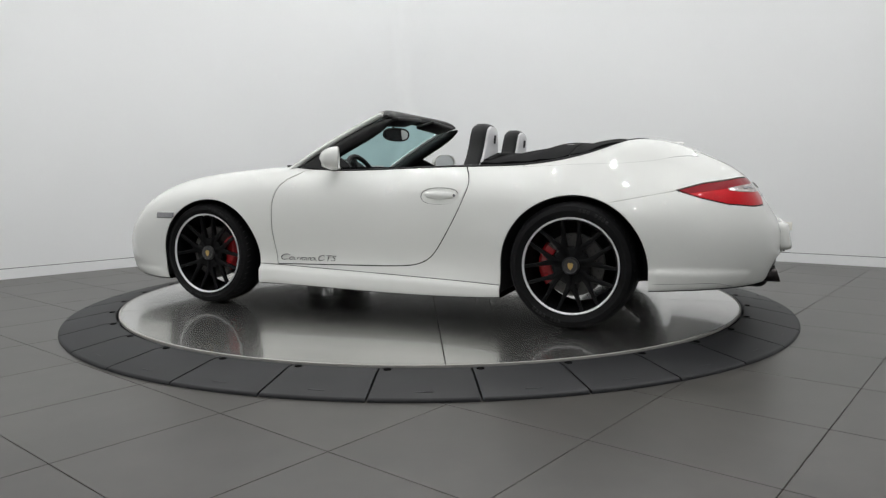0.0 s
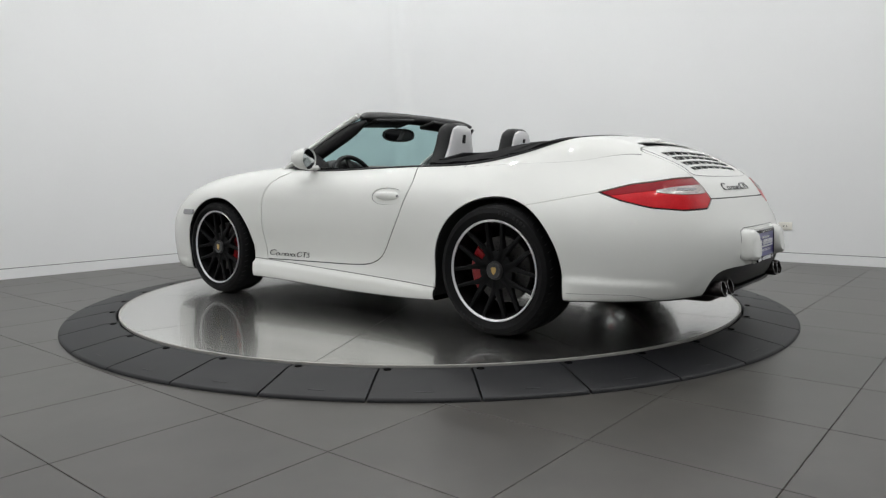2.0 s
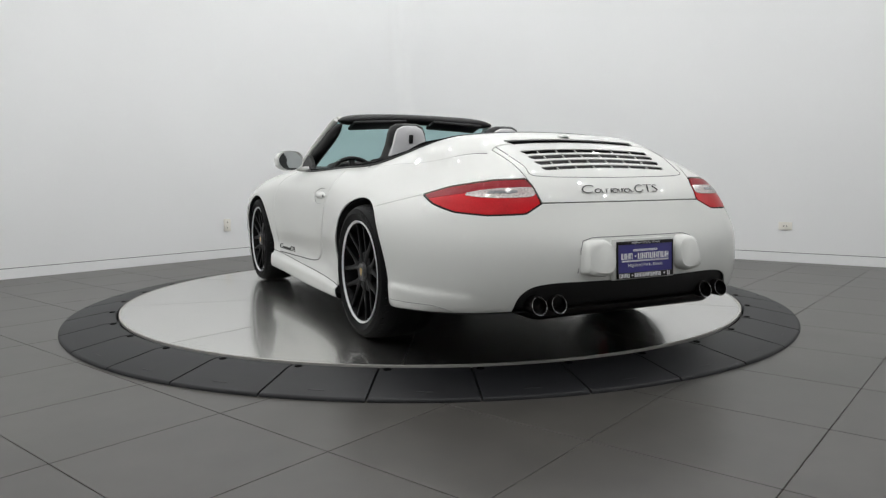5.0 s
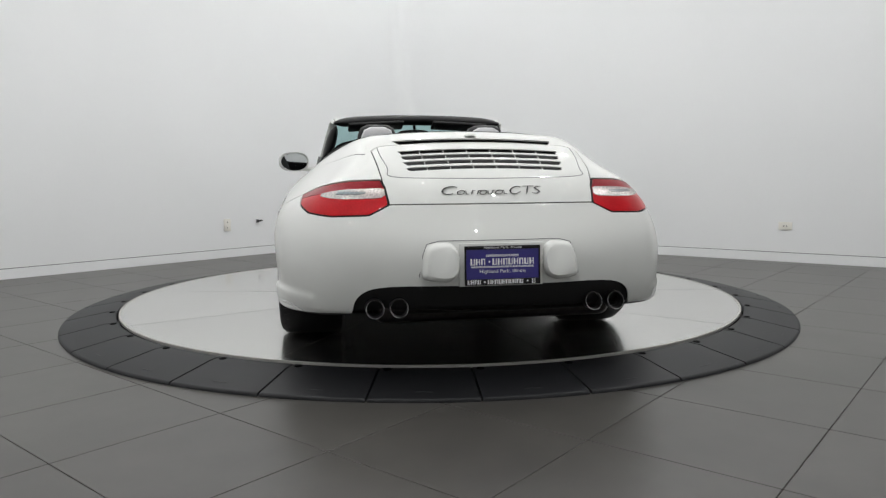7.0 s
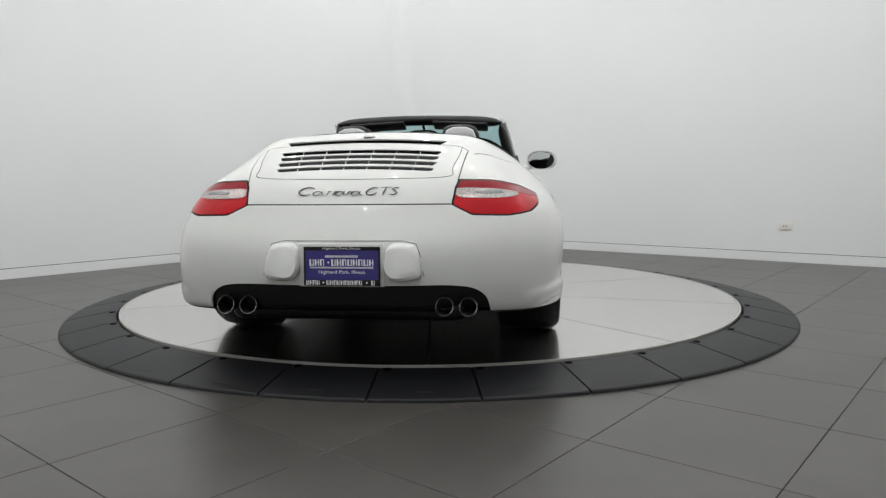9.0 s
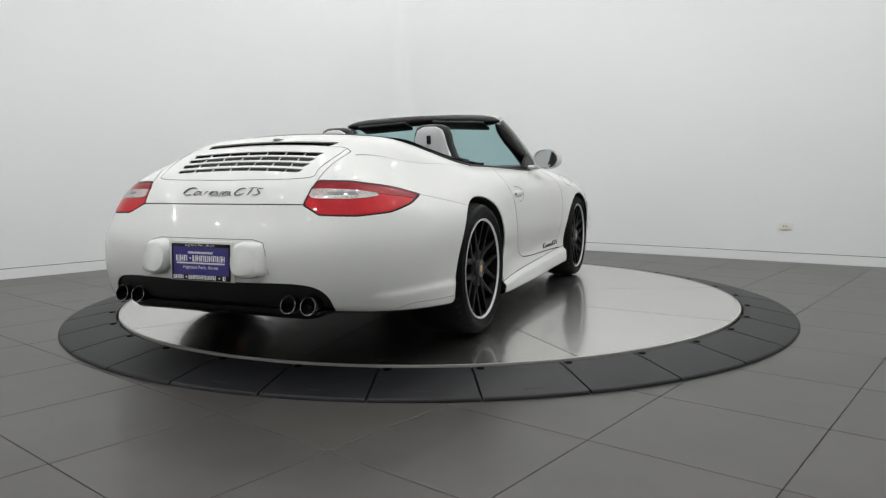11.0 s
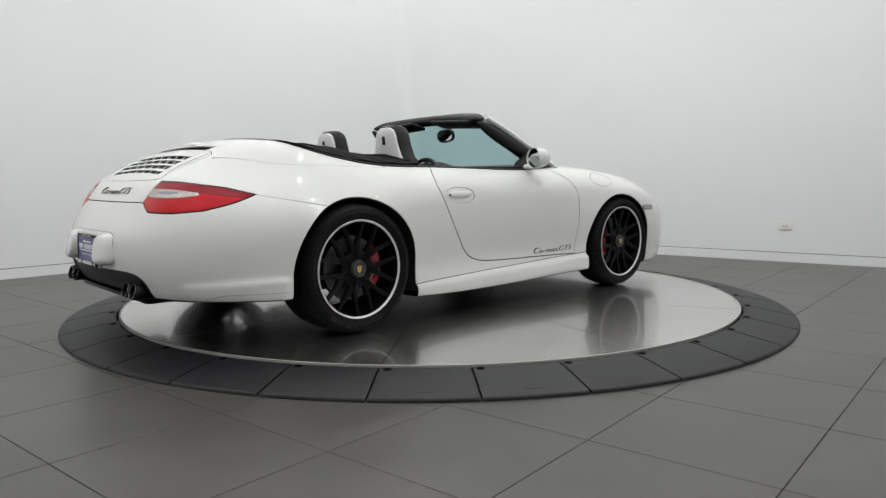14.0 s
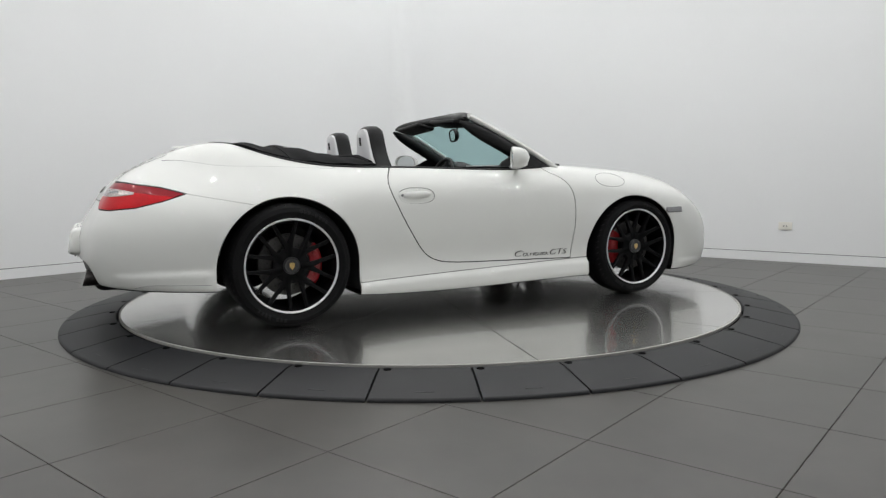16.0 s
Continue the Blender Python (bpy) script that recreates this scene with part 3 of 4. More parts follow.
for s in (1, -1):
    one = clip(lamp_mesh, lamp_mesh[0][:, 1] * s)
    u, z = tail_angle(one)
    red = shell("tail_lamp", one, RED_LENS, car, "glossy red tail lamp lens", depth=0.02)
    shell("lamp_gasket", clip(gasket_mesh, gasket_mesh[0][:, 1] * s), WELL, red, "black rubber surround", depth=0.02, lift=-0.003)
    shell("upper_lens", clip(one, z - 0.752 + 0.10 * np.clip(u - 0.7, 0, 1)), DEEP_LENS, red, "darker red upper band", depth=0.002, lift=0.0012)
    d = signed(u * 0.8, z, CLEAR_LINE)
    shell("reversing_lens", clip(one, d, -1), CLEAR_LENS, red, "clear reversing lamp insert", depth=0.002, lift=0.0025)
    uu = u * 0.8
    strip = np.maximum(np.abs(z - 0.7315) - 0.0055, np.abs(uu - 0.60) - 0.055)
    shell("lamp_divider", clip(one, strip, -1), SMOKE_LENS, red, "grey ribbed strip", depth=0.002, lift=0.004)

# rear bumper below the seam, with the dark diffuser and the number plate well
x, y, z = xyz(body)
seam = np.where(y > 0.43, np.interp(-x, [1.30, 1.36, 1.69, 1.80, 2.05, 2.12, 2.2], [0.655, 0.661, 0.722, 0.70, 0.69, 0.687, 0.687]), 0.687)
d_bump = np.where(x < -1.2, z - seam, 1.0)
joint = np.where(y > 0.45, 0.001, 0.0025)
bump_mesh = clip(body, d_bump + joint, -1)
body = clip(body, d_bump - joint)
x, y, z = xyz(bump_mesh)
DIFF = rounded([(0.60, 0.0), (0.585, 0.26), (0.565, 0.335), (0.48, 0.372), (0.2, 0.368), (-0.2, 0.368), (-0.2, 0.0)], 2)
d_diff = np.where(x < -1.85, signed(y, z, DIFF), 1.0)
diff_mesh = clip(bump_mesh, d_diff + 0.001, -1)
bump_mesh = clip(bump_mesh, d_diff - 0.001)
bumper = shell("rear_bumper", bump_mesh, PAINT, car, depth=0.006)
diffuser = shell("rear_diffuser", diff_mesh, BLACK_PLASTIC, car, "matt black lower bumper insert", lift=-0.012)

# engine lid with its cooling slots
x, y, z = xyz(body)
LID = [(-1.735, -0.3), (-1.735, 0.30), (-1.741, 0.44), (-1.758, 0.471), (-1.95, 0.455), (-2.12, 0.428), (-2.4, 0.40), (-2.4, -0.3)]
d_lid = np.where(z > 0.55, signed(x, y, LID), 1.0)
lid_mesh = clip(body, d_lid + GAP * 0.8, -1)
body = clip(body, d_lid - GAP * 0.8)


def slots(mesh, rows):
    x, y, z = xyz(mesh)
    d = np.full(len(x), 1.0)
    for zc, hz, hy in rows:
        d = np.minimum(d, np.maximum(np.abs(z - zc + 0.012 * (y / 0.35) ** 2) - hz, y - hy + np.abs(z - zc) * 1.2))
    return clip(mesh, np.where(x < -1.5, d, 1.0))


lid_mesh = slots(lid_mesh, ((0.912, 0.0085, 0.368), (0.888, 0.0085, 0.362), (0.863, 0.0085, 0.356), (0.838, 0.0075, 0.350)))
body = slots(body, ((0.962, 0.010, 0.375),))
x, y, z = xyz(body)
d_head = np.where((x > 1.5) & (z > 0.4), (np.hypot((x - 1.865) / 0.17, (y - 0.60) / 0.125) - 1) * 0.125, 1.0)
head_mesh = clip(body, d_head + 0.004, -1)
body = clip(body, d_head - 0.003)
for s in (1, -1):
    shell("head_lamp", clip(head_mesh, head_mesh[0][:, 1] * s), SMOKE_LENS, car, "clear head lamp glass with a dark edge", depth=0.012, lift=-0.001)
lid = shell("engine_lid", lid_mesh, PAINT, car, depth=0.004)
shell("body_shell", body, PAINT, car, depth=0.006)


# ---- wheels ----
def wheel(name, radius, width, disc_side, lean):
    """A wheel about its own axis, the outer face towards +y at y = 0."""
    w = new(name)
    hw = width / 2
    lipr = 0.2535
    prof = [(lipr - 0.008, -0.012), (lipr + 0.004, -0.004), (radius - 0.045, 0.012), (radius - 0.022, 0.004), (radius - 0.008, -0.018), (radius, -0.05),
            (radius, -width + 0.05), (radius - 0.01, -width + 0.015), (lipr + 0.01, -width), (lipr - 0.01, -width + 0.02)]
    bm = lathe_y(prof, 80)
    part("tyre", bm, TYRE, w)
    marks = []
    for a0, count in ((100, 8), (280, 8)):
        for k in range(count):
            if k == 3:
                continue
            m = Matrix.Rotation(-radians(a0 + k * 4.2), 4, "Y") @ Matrix.Translation((radius - 0.040, 0.0095, 0))
            marks.append(moved(boxed(-0.009, 0.009, -0.002, 0.0022, -0.0065, 0.0065, bevel=0.001, seg=1), m))
    part("sidewall_marks", merged(*marks), WALL_MARK, w, "raised black bars on the sidewall", kind="stuff")
    gr = []
    for k in range(3):
        yy = -width * (0.3 + 0.2 * k)
        gr.append(lathe_y([(radius - 0.002, yy - 0.006), (radius + 0.0012, yy - 0.006), (radius + 0.0012, yy + 0.006), (radius - 0.002, yy + 0.006)], 64))
    part("tread_rib", merged(*gr), TYRE, w)
    cuts = []
    for k in range(52):
        for yy, slant in ((-0.035, 24), (-width + 0.04, -24)):
            m = Matrix.Rotation(-2 * math.pi * k / 52, 4, "Y") @ Matrix.Translation((radius - 0.0085, yy, 0)) @ Matrix.Rotation(radians(slant), 4, "X") @ Matrix.Rotation(radians(7 if yy > -0.1 else -7), 4, "Z")
            cuts.append(moved(boxed(-0.005, 0.0046, -0.024, 0.024, -0.0018, 0.0018), m))
    part("tread_grooves", merged(*cuts), WELL, w, "dark tread grooves", smooth=False, kind="stuff")
    part("rim_lip", lathe_y([(lipr - 0.010, -0.004), (lipr - 0.002, 0.003), (lipr + 0.001, 0.0), (lipr - 0.001, -0.012), (lipr - 0.012, -0.02)], 96), LIP, w, "bright machined rim edge")
    part("rim_barrel", lathe_y([(lipr - 0.010, -0.005), (lipr - 0.013, -0.02), (lipr - 0.028, -0.05), (lipr - 0.034, -width + 0.02), (lipr - 0.02, -width + 0.02), (lipr - 0.004, -0.02)], 72), RIM, w)
    for k in range(7):
        a = 2 * math.pi * k / 7 + math.pi / 2 + radians(lean)
        bms = []
        for s in (-1, 1):
            rows = []
            for r, off, wd, yy, th in ((0.05, 0.002, 0.021, -0.026, 0.03), (0.09, 0.004, 0.018, -0.025, 0.03), (0.112, 0.0095, 0.0175, -0.0235, 0.028),
                                       (0.135, 0.0205, 0.0135, -0.0215, 0.026), (0.16, 0.0325, 0.0112, -0.018, 0.024), (0.20, 0.0495, 0.0100, -0.013, 0.024), (0.232, 0.0625, 0.0098, -0.009, 0.022), (0.2415, 0.066, 0.0135, -0.006, 0.020)):
                c = s * off
                rows.append([(r, yy - th, c - wd), (r, yy - 0.003, c - wd), (r, yy, c - wd * 0.6), (r, yy, c + wd * 0.6), (r, yy - 0.003, c + wd), (r, yy - th, c + wd)])
            bms.append(ring_surface(rows, cap=True))
        part("spoke", moved(merged(*bms), Matrix.Rotation(-a, 4, "Y")), RIM, w)
    part("hub", lathe_y([(0.0, -0.024), (0.03, -0.022), (0.040, -0.026), (0.070, -0.028), (0.090, -0.0285), (0.097, -0.032), (0.099, -0.058), (0.0, -0.06)], 48), RIM, w)
    cap = part("hub_cap", lathe_y([(0.0, -0.012), (0.033, -0.012), (0.036, -0.009), (0.040, -0.009), (0.044, -0.014), (0.047, -0.028), (0.0, -0.028)], 40), BADGE, w, "glossy black centre cap")
    bm = bmesh.new()
    cr = [(0.0, -0.017), (0.009, -0.006), (0.0115, 0.008), (0.006, 0.014), (0, 0.012), (-0.006, 0.014), (-0.0115, 0.008), (-0.009, -0.006)]
    f1 = [bm.verts.new((px * 1.3, -0.0105, pz * 1.3)) for px, pz in cr]
    f0 = [bm.verts.new((px * 1.3, -0.0125, pz * 1.3)) for px, pz in cr]
    bm.faces.new(f1)
    for i in range(8):
        bm.faces.new((f1[i], f0[i], f0[(i + 1) % 8], f1[(i + 1) % 8]))
    bmesh.ops.recalc_face_normals(bm, faces=bm.faces[:])
    part("crest", bm, GOLD, cap, "small gold shield", smooth=False)
    part("brake_disc", lathe_y([(0.075, -0.088), (0.165, -0.088), (0.167, -0.09), (0.167, -0.116), (0.165, -0.118), (0.075, -0.118)], 64), DISC, w, "grey steel brake disc")
    holes = bmesh.new()
    for k in range(16):
        for q, r in enumerate((0.098, 0.117, 0.136, 0.153)):
            a = 2 * math.pi * (k + q * 0.27) / 16
            g = bmesh.ops.create_circle(holes, cap_ends=True, segments=8, radius=0.0036)
            bmesh.ops.transform(holes, matrix=Matrix.Translation((r * math.cos(a), -0.0876, r * math.sin(a))) @ Matrix.Rotation(radians(-90), 4, "X"), verts=g["verts"])
    part("disc_holes", holes, REVEAL, w, "dark drilled holes", smooth=False, kind="stuff")
    part("disc_hat", lathe_y([(0.0, -0.064), (0.07, -0.066), (0.078, -0.088), (0.078, -0.12), (0.0, -0.12)], 40), DARK_CHROME, w)
    # caliper wraps the disc edge
    rows = []
    for i in range(13):
        a = radians(-38 + 76 * i / 12)
        swell = 1.0 - 0.25 * abs(i - 6) / 6
        r0, r1 = 0.112 + 0.012 * (1 - swell), 0.182
        y0, y1 = -0.060 - 0.012 * (1 - swell), -0.128
        ring = [(r0, y1), (r0, y0 - 0.004), (r0 + 0.006, y0), (r1 - 0.016, y0 - 0.002), (r1, y0 - 0.018), (r1, y1)]
        rows.append([(disc_side * r * math.cos(a), yy, r * math.sin(a)) for r, yy in ring])
    cal = part("brake_caliper", ring_surface(rows, cap=True), CALIPER, w, "bright red brake caliper")
    for a in (-24, 0, 24):
        bm = bmesh.new()
        bmesh.ops.create_cone(bm, cap_ends=True, segments=14, radius1=0.013, radius2=0.011, depth=0.006)
        moved(bm, Matrix.Translation((disc_side * 0.147 * math.cos(radians(a)), -0.058, 0.147 * math.sin(radians(a)))) @ Matrix.Rotation(radians(-90), 4, "X"))
        part("piston_cap", bm, CALIPER, cal)
    return w


def add_wheel(x, side, radius, width, yface, disc_side):
    w = wheel("wheel", radius, width, disc_side if side > 0 else -disc_side, -25.7 if side > 0 else -8)
    w.parent = car
    turn = 0 if side > 0 else 180
    w.matrix_basis = pose(x, side * yface, radius, 0, 0, turn)
    return w


for side in (1, -1):
    add_wheel(1.175, side, 0.324, 0.235, 0.868, -1)
    add_wheel(-1.175, side, 0.333, 0.305, 0.888, 1)

# ---- fittings of the car ----
def skin(x, z, side=1):
    """The place and normal on the body's flank at (x, z)."""
    ok = (hv[:, 1] > 0.4)
    i = np.where(ok, (hv[:, 0] - x) ** 2 + (hv[:, 2] - z) ** 2, 9).argmin()
    p = Vector((x, hv[i, 1] - (hn[i, 0] * (x - hv[i, 0]) + hn[i, 2] * (z - hv[i, 2])) / max(hn[i, 1], 0.3), z))
    n = Vector(hn[i])
    return Vector((p.x, p.y * side, p.z)), Vector((n.x, n.y * side, n.z))


def skin_top(x, y):
    ok = hn[:, 2] > 0.1
    i = np.where(ok, (hv[:, 0] - x) ** 2 + (hv[:, 1] - abs(y)) ** 2, 9).argmin()
    z = hv[i, 2] - (hn[i, 0] * (x - hv[i, 0]) + hn[i, 1] * (abs(y) - hv[i, 1])) / max(hn[i, 2], 0.3)
    return Vector((x, y, z))


def skin_rear(y, z):
    ok = hn[:, 0] < -0.2
    i = np.where(ok, (hv[:, 1] - abs(y)) ** 2 + (hv[:, 2] - z) ** 2, 9).argmin()
    x = hv[i, 0] - (hn[i, 1] * (abs(y) - hv[i, 1]) + hn[i, 2] * (z - hv[i, 2])) / min(hn[i, 0], -0.3)
    return Vector((x, y, z))


# wheel well liners
for cx, cz, r in ((1.14, 0.305, 0.372), (-1.18, 0.315, 0.392)):
    for s in (1, -1):
        rows = []
        for yy in (0.885, 0.88, 0.50):
            yo = yy if cx < 0 else yy - 0.03
            arc = [(cx + r, s * yo, 0.17)] + [(cx + r * math.cos(math.pi * i / 24), s * yo, cz + r * math.sin(math.pi * i / 24)) for i in range(25)] + [(cx - r, s * yo, 0.17 if cx > 0 else 0.225)]
            rows.append(arc)
        # the outer edge stays just inside the skin
        rows = [[(x, math.copysign(min(abs(y), abs(skin(x, z, s)[0].y) - 0.008), s) if z > 0.3 else y, z) for x, y, z in rows[1]], rows[2]]
        rows.append([(cx, s * 0.5, cz)] * len(rows[0]))
        part("wheel_well_liner", ring_surface(rows, closed_u=False), WELL, car, "black wheel well liner")

def script(place, length, height, thick):
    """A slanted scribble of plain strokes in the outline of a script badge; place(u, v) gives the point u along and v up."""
    out = []

    def stroke(pts, k=1.0):
        n = len(pts)
        out.append(tube([place(u * length, w * height) for u, w in pts], [thick * k * (0.75 + 0.5 * math.sin(math.pi * i / max(n - 1, 1))) for i in range(n)], 6, 0.6))
    def curl(u, v, ru, rv, a0, sweep, k=1.0, n=14, lean=0.05):
        stroke([(u + ru * math.cos(radians(a0 + sweep * i / n)) + lean * (v - 0.5 + rv * math.sin(radians(a0 + sweep * i / n))), v + rv * math.sin(radians(a0 + sweep * i / n))) for i in range(n + 1)], k)
    # a tall open curl, a run of low ovals and hooks, then three tall marks
    curl(0.085, 0.5, 0.075, 0.46, 40, 270, 1.15)
    for u0, w in ((0.20, 0.036), (0.42, 0.034), (0.575, 0.036)):
        curl(u0, 0.26, w, 0.24, 0, 360, 0.9)
        stroke([(u0 + w * 1.05, 0.48), (u0 + w, 0.05), (u0 + w * 1.8, 0.06)], 0.85)
    for u0 in (0.285, 0.345, 0.485):
        stroke([(u0, 0.03), (u0 + 0.012, 0.30), (u0 + 0.018, 0.46), (u0 + 0.045, 0.48)], 0.9)
    curl(0.735, 0.48, 0.055, 0.44, 50, 290, 1.1)
    stroke([(0.835, 0.05), (0.85, 0.5), (0.865, 0.93)], 1.1)
    stroke([(0.815, 0.93), (0.92, 0.95)], 1.0)
    stroke([(0.99, 0.86), (0.95, 0.90), (0.925, 0.72), (0.955, 0.50), (0.975, 0.28), (0.94, 0.08), (0.895, 0.12)], 1.0)
    return merged(*out)


for leaf, s in doors:
    # grip across the recessed pan
    c, nrm = skin(-0.437, 0.693, s)
    rows = []
    for k in range(13):
        f = -1 + 2 * k / 12
        x = c.x + 0.094 * f
        w = 0.021 * (1 - abs(f) ** 3.2) ** 0.5 + 0.0015
        bulge = 0.020 * (1 - f * f) ** 0.6
        q, _ = skin(x, 0.695, s)
        rows.append([(x, q.y + s * (bulge * math.cos(a) - 0.004), 0.697 + 0.003 * f + w * math.sin(a)) for a in [math.pi * (i / 5 - 1) for i in range(11)]])
    part("door_handle", ring_surface(rows, cap=True), PAINT, leaf)
    q, _ = skin(-0.527, 0.693, s)
    bm = bmesh.new()
    bmesh.ops.create_cone(bm, cap_ends=True, segments=16, radius1=0.008, radius2=0.007, depth=0.006)
    part("lock", moved(bm, Matrix.Translation((-0.530, q.y + s * 0.0085, 0.696)) @ Matrix.Rotation(radians(90), 4, "X")), SMOKE_LENS, leaf, "small round lock")
    if s > 0:
        place = lambda u, v: skin(0.630 - u, 0.300 + v, 1)[0] + Vector((0, 0.002, 0))
    else:
        place = lambda u, v: skin(0.236 + u, 0.300 + v, -1)[0] - Vector((0, 0.002, 0))
    part("script_decal", script(place, 0.393, 0.036, 0.0032), BADGE, leaf, "black slanted script lettering shapes")
place = lambda u, v: skin_rear(0.212 - u, 0.722 + v) + Vector((-0.003, 0, 0.002))
part("script_badge", script(place, 0.424, 0.034, 0.0027), BADGE, lid, "black slanted script lettering shapes")

# slot dividers and brake lamp under the upper slot
for zc, hy in ((0.912, 0.368), (0.888, 0.362), (0.863, 0.356), (0.838, 0.350)):
    for k in range(6):
        yy = (-1 + 2 * (k + 0.5) / 6) * hy * 0.86
        q = skin_rear(yy, zc - 0.012 * (yy / 0.35) ** 2)
        part("slot_rib", moved(boxed(-0.003, 0.003, -0.0010, 0.0010, -0.011, 0.011), Matrix.Translation((q.x + 0.006, q.y, q.z - 0.004)) @ Matrix.Rotation(radians(55), 4, "Y")), PAINT, lid, smooth=False)
q = skin_top(-1.63, 0.0)
rows = []
for k in range(7):
    a = math.pi / 2 * k / 6
    rows.append([(q.x + 0.042 * math.cos(a) * math.cos(b), 0.030 * math.cos(a) * math.sin(b), q.z - 0.004 + 0.015 * math.sin(a)) for b in [2 * math.pi * i / 20 for i in range(20)]])
part("lid_nozzle", ring_surface(rows, cap=True), PAINT, lid)
# edge line of the extending spoiler round the slots
FR = [(0.443, 0.925), (0.433, 0.875), (0.418, 0.825), (0.398, 0.797), (0.2, 0.790), (0.0, 0.788)]
fr = spline([0, 1, 2, 3, 4, 5], [f[0] for f in FR]), spline([0, 1, 2, 3, 4, 5], [f[1] for f in FR])
for s in (1, -1):
    pts = []
    for k in range(31):
        yy, zz = float(fr[0](k / 6)), float(fr[1](k / 6))
        pts.append(skin_rear(s * yy, zz) + Vector((0.001, 0, 0)))
    part("spoiler_joint", tube(pts, 0.0022, 6), SMOKE_LENS, lid, "fine grey joint line")

# seam of the folding roof cover along the shoulders
for s in (1, -1):
    pts = []
    path = spline([0, 1, 2, 3, 4], [-0.89, -1.2, -1.48, -1.667, -1.77]), spline([0, 1, 2, 3, 4], [0.718, 0.705, 0.645, 0.558, 0.50])
    for k in range(25):
        pts.append(skin_top(float(path[0](k / 6)), s * float(path[1](k / 6))) + Vector((0, 0, 0.0004)))
    part("cover_joint", tube(pts, [0.0003 + 0.0017 * max(k - 16, 0) / 8 for k in range(25)], 6), SMOKE_LENS, car, "fine grey joint line")

# short upright seam where the roof cover meets the quarter panel
for s in (1, -1):
    pts = []
    for k in range(7):
        q = skin_top(-0.886 + 0.004 * k / 6, s * (0.690 + 0.026 * k / 6))
        pts.append(q + Vector((0, 0, 0.0006)))
    part("cover_seam", tube(pts, 0.0020, 6), SMOKE_LENS, car, "short dark seam under the belt trim")

# exhaust tips, bumper blocks, plate
for yy in (0.497, 0.402, -0.402, -0.497):
    rows = []
    n = 28
    for r, x in ((0.030, -1.98), (0.036, -2.0), (0.0375, -2.15), (0.0375, -2.176), (0.036, -2.180), (0.0335, -2.178), (0.0325, -2.16), (0.0325, -2.0)):
        rows.append([(x + 0.008 + 0.010 * math.sin(2 * math.pi * i / n), yy + r * math.cos(2 * math.pi * i / n), 0.284 + r * math.sin(2 * math.pi * i / n)) for i in range(n)])
    pipe = part("exhaust_tip", ring_surface(rows), DARK_CHROME, car, "dark steel exhaust tip")
    rows = [[(x + 0.008 + 0.010 * math.sin(2 * math.pi * i / n), yy + r * math.cos(2 * math.pi * i / n), 0.284 + r * math.sin(2 * math.pi * i / n)) for i in range(n)]
            for r, x in ((0.0360, -2.1795), (0.0352, -2.1812), (0.0340, -2.1808), (0.0338, -2.178))]
    part("tip_rim", ring_surface(rows), CHROME, pipe, "polished rim")
    rows = [[(x + 0.008, yy + 0.0322 * math.cos(2 * math.pi * i / n), 0.284 + 0.0322 * math.sin(2 * math.pi * i / n)) for i in range(n)] for x in (-2.155, -1.99)]
    bm = ring_surface(rows)
    bm.faces.new([v for v in bm.verts if v.co.x > -2.05])
    part("pipe_inside", bm, WELL, pipe, "black pipe bore closed at its inner end")
part("silencer", moved(boxed(-0.28, 0.28, -0.5, 0.5, -0.06, 0.06, bevel=0.05, seg=4), Matrix.Translation((-1.85, 0, 0.27))), DARK_CHROME, car)
part("rear_valance", boxed(-1.98, -1.70, -0.40, 0.40, 0.205, 0.262, bevel=0.02), BLACK_PLASTIC, car, "black valance under the bumper")
for s in (1, -1):
    rows = []
    for x, g in ((-2.17, 0.0), (-2.225, 0.0), (-2.244, 0.006), (-2.252, 0.018)):
        y0, y1, z0, z1 = 0.170 + g * 0.4, 0.318 - g, 0.386 + g, 0.540 - g
        q = rounded([(y0, z0), (y1 - 0.012, z0 + 0.008), (y1, z0 + 0.03), (y1 - 0.012, z1 - 0.03), (y1 - 0.04, z1), (y0, z1)], 2)
        slope = 0.025
        rows.append([(x + slope * (zz - z0) / 0.15 + 0.25 * max(yy - 0.26, 0), s * yy, zz) for yy, zz in q])
    block = part("bumper_block", ring_surface(rows, cap=True), PAINT, bumper)
recess = part("plate_recess", moved(boxed(-0.004, 0.004, -0.17, 0.17, -0.085, 0.085, bevel=0.003), Matrix.Translation((-2.206, 0, 0.452))), PAINT, bumper)
arch = []
for k in range(41):
    f = -1 + 2 * k / 40
    yy = 0.325 * f
    zz = 0.546 - 0.02 * max(abs(f) - 0.75, 0) ** 1.0 * 4 - 0.12 * max(abs(f) - 0.93, 0) / 0.07
    arch.append(skin_rear(yy, zz) + Vector((-0.0005, 0, 0)))
part("block_joint", tube(arch, 0.0016, 6), SMOKE_LENS, bumper, "fine dark joint line")
plate = new("number_plate")
plate.parent = car
plate.matrix_basis = pose(-2.2135, -0.003, 0.449, 0, 2, 0)
part("sheet", boxed(-0.003, 0.0, -0.149, 0.149, -0.055, 0.067, bevel=0.0008, seg=1), BLUE, plate, "deep blue dealer plate")
frame_bm = merged(boxed(-0.006, 0.001, -0.153, 0.153, 0.063, 0.077, bevel=0.002), boxed(-0.006, 0.001, -0.153, 0.153, -0.077, -0.053, bevel=0.002),
                  boxed(-0.006, 0.001, -0.153, -0.146, -0.077, 0.077, bevel=0.002), boxed(-0.006, 0.001, 0.146, 0.153, -0.077, 0.077, bevel=0.002))
part("plate_frame", frame_bm, BLACK_PLASTIC, plate, "black plate frame")
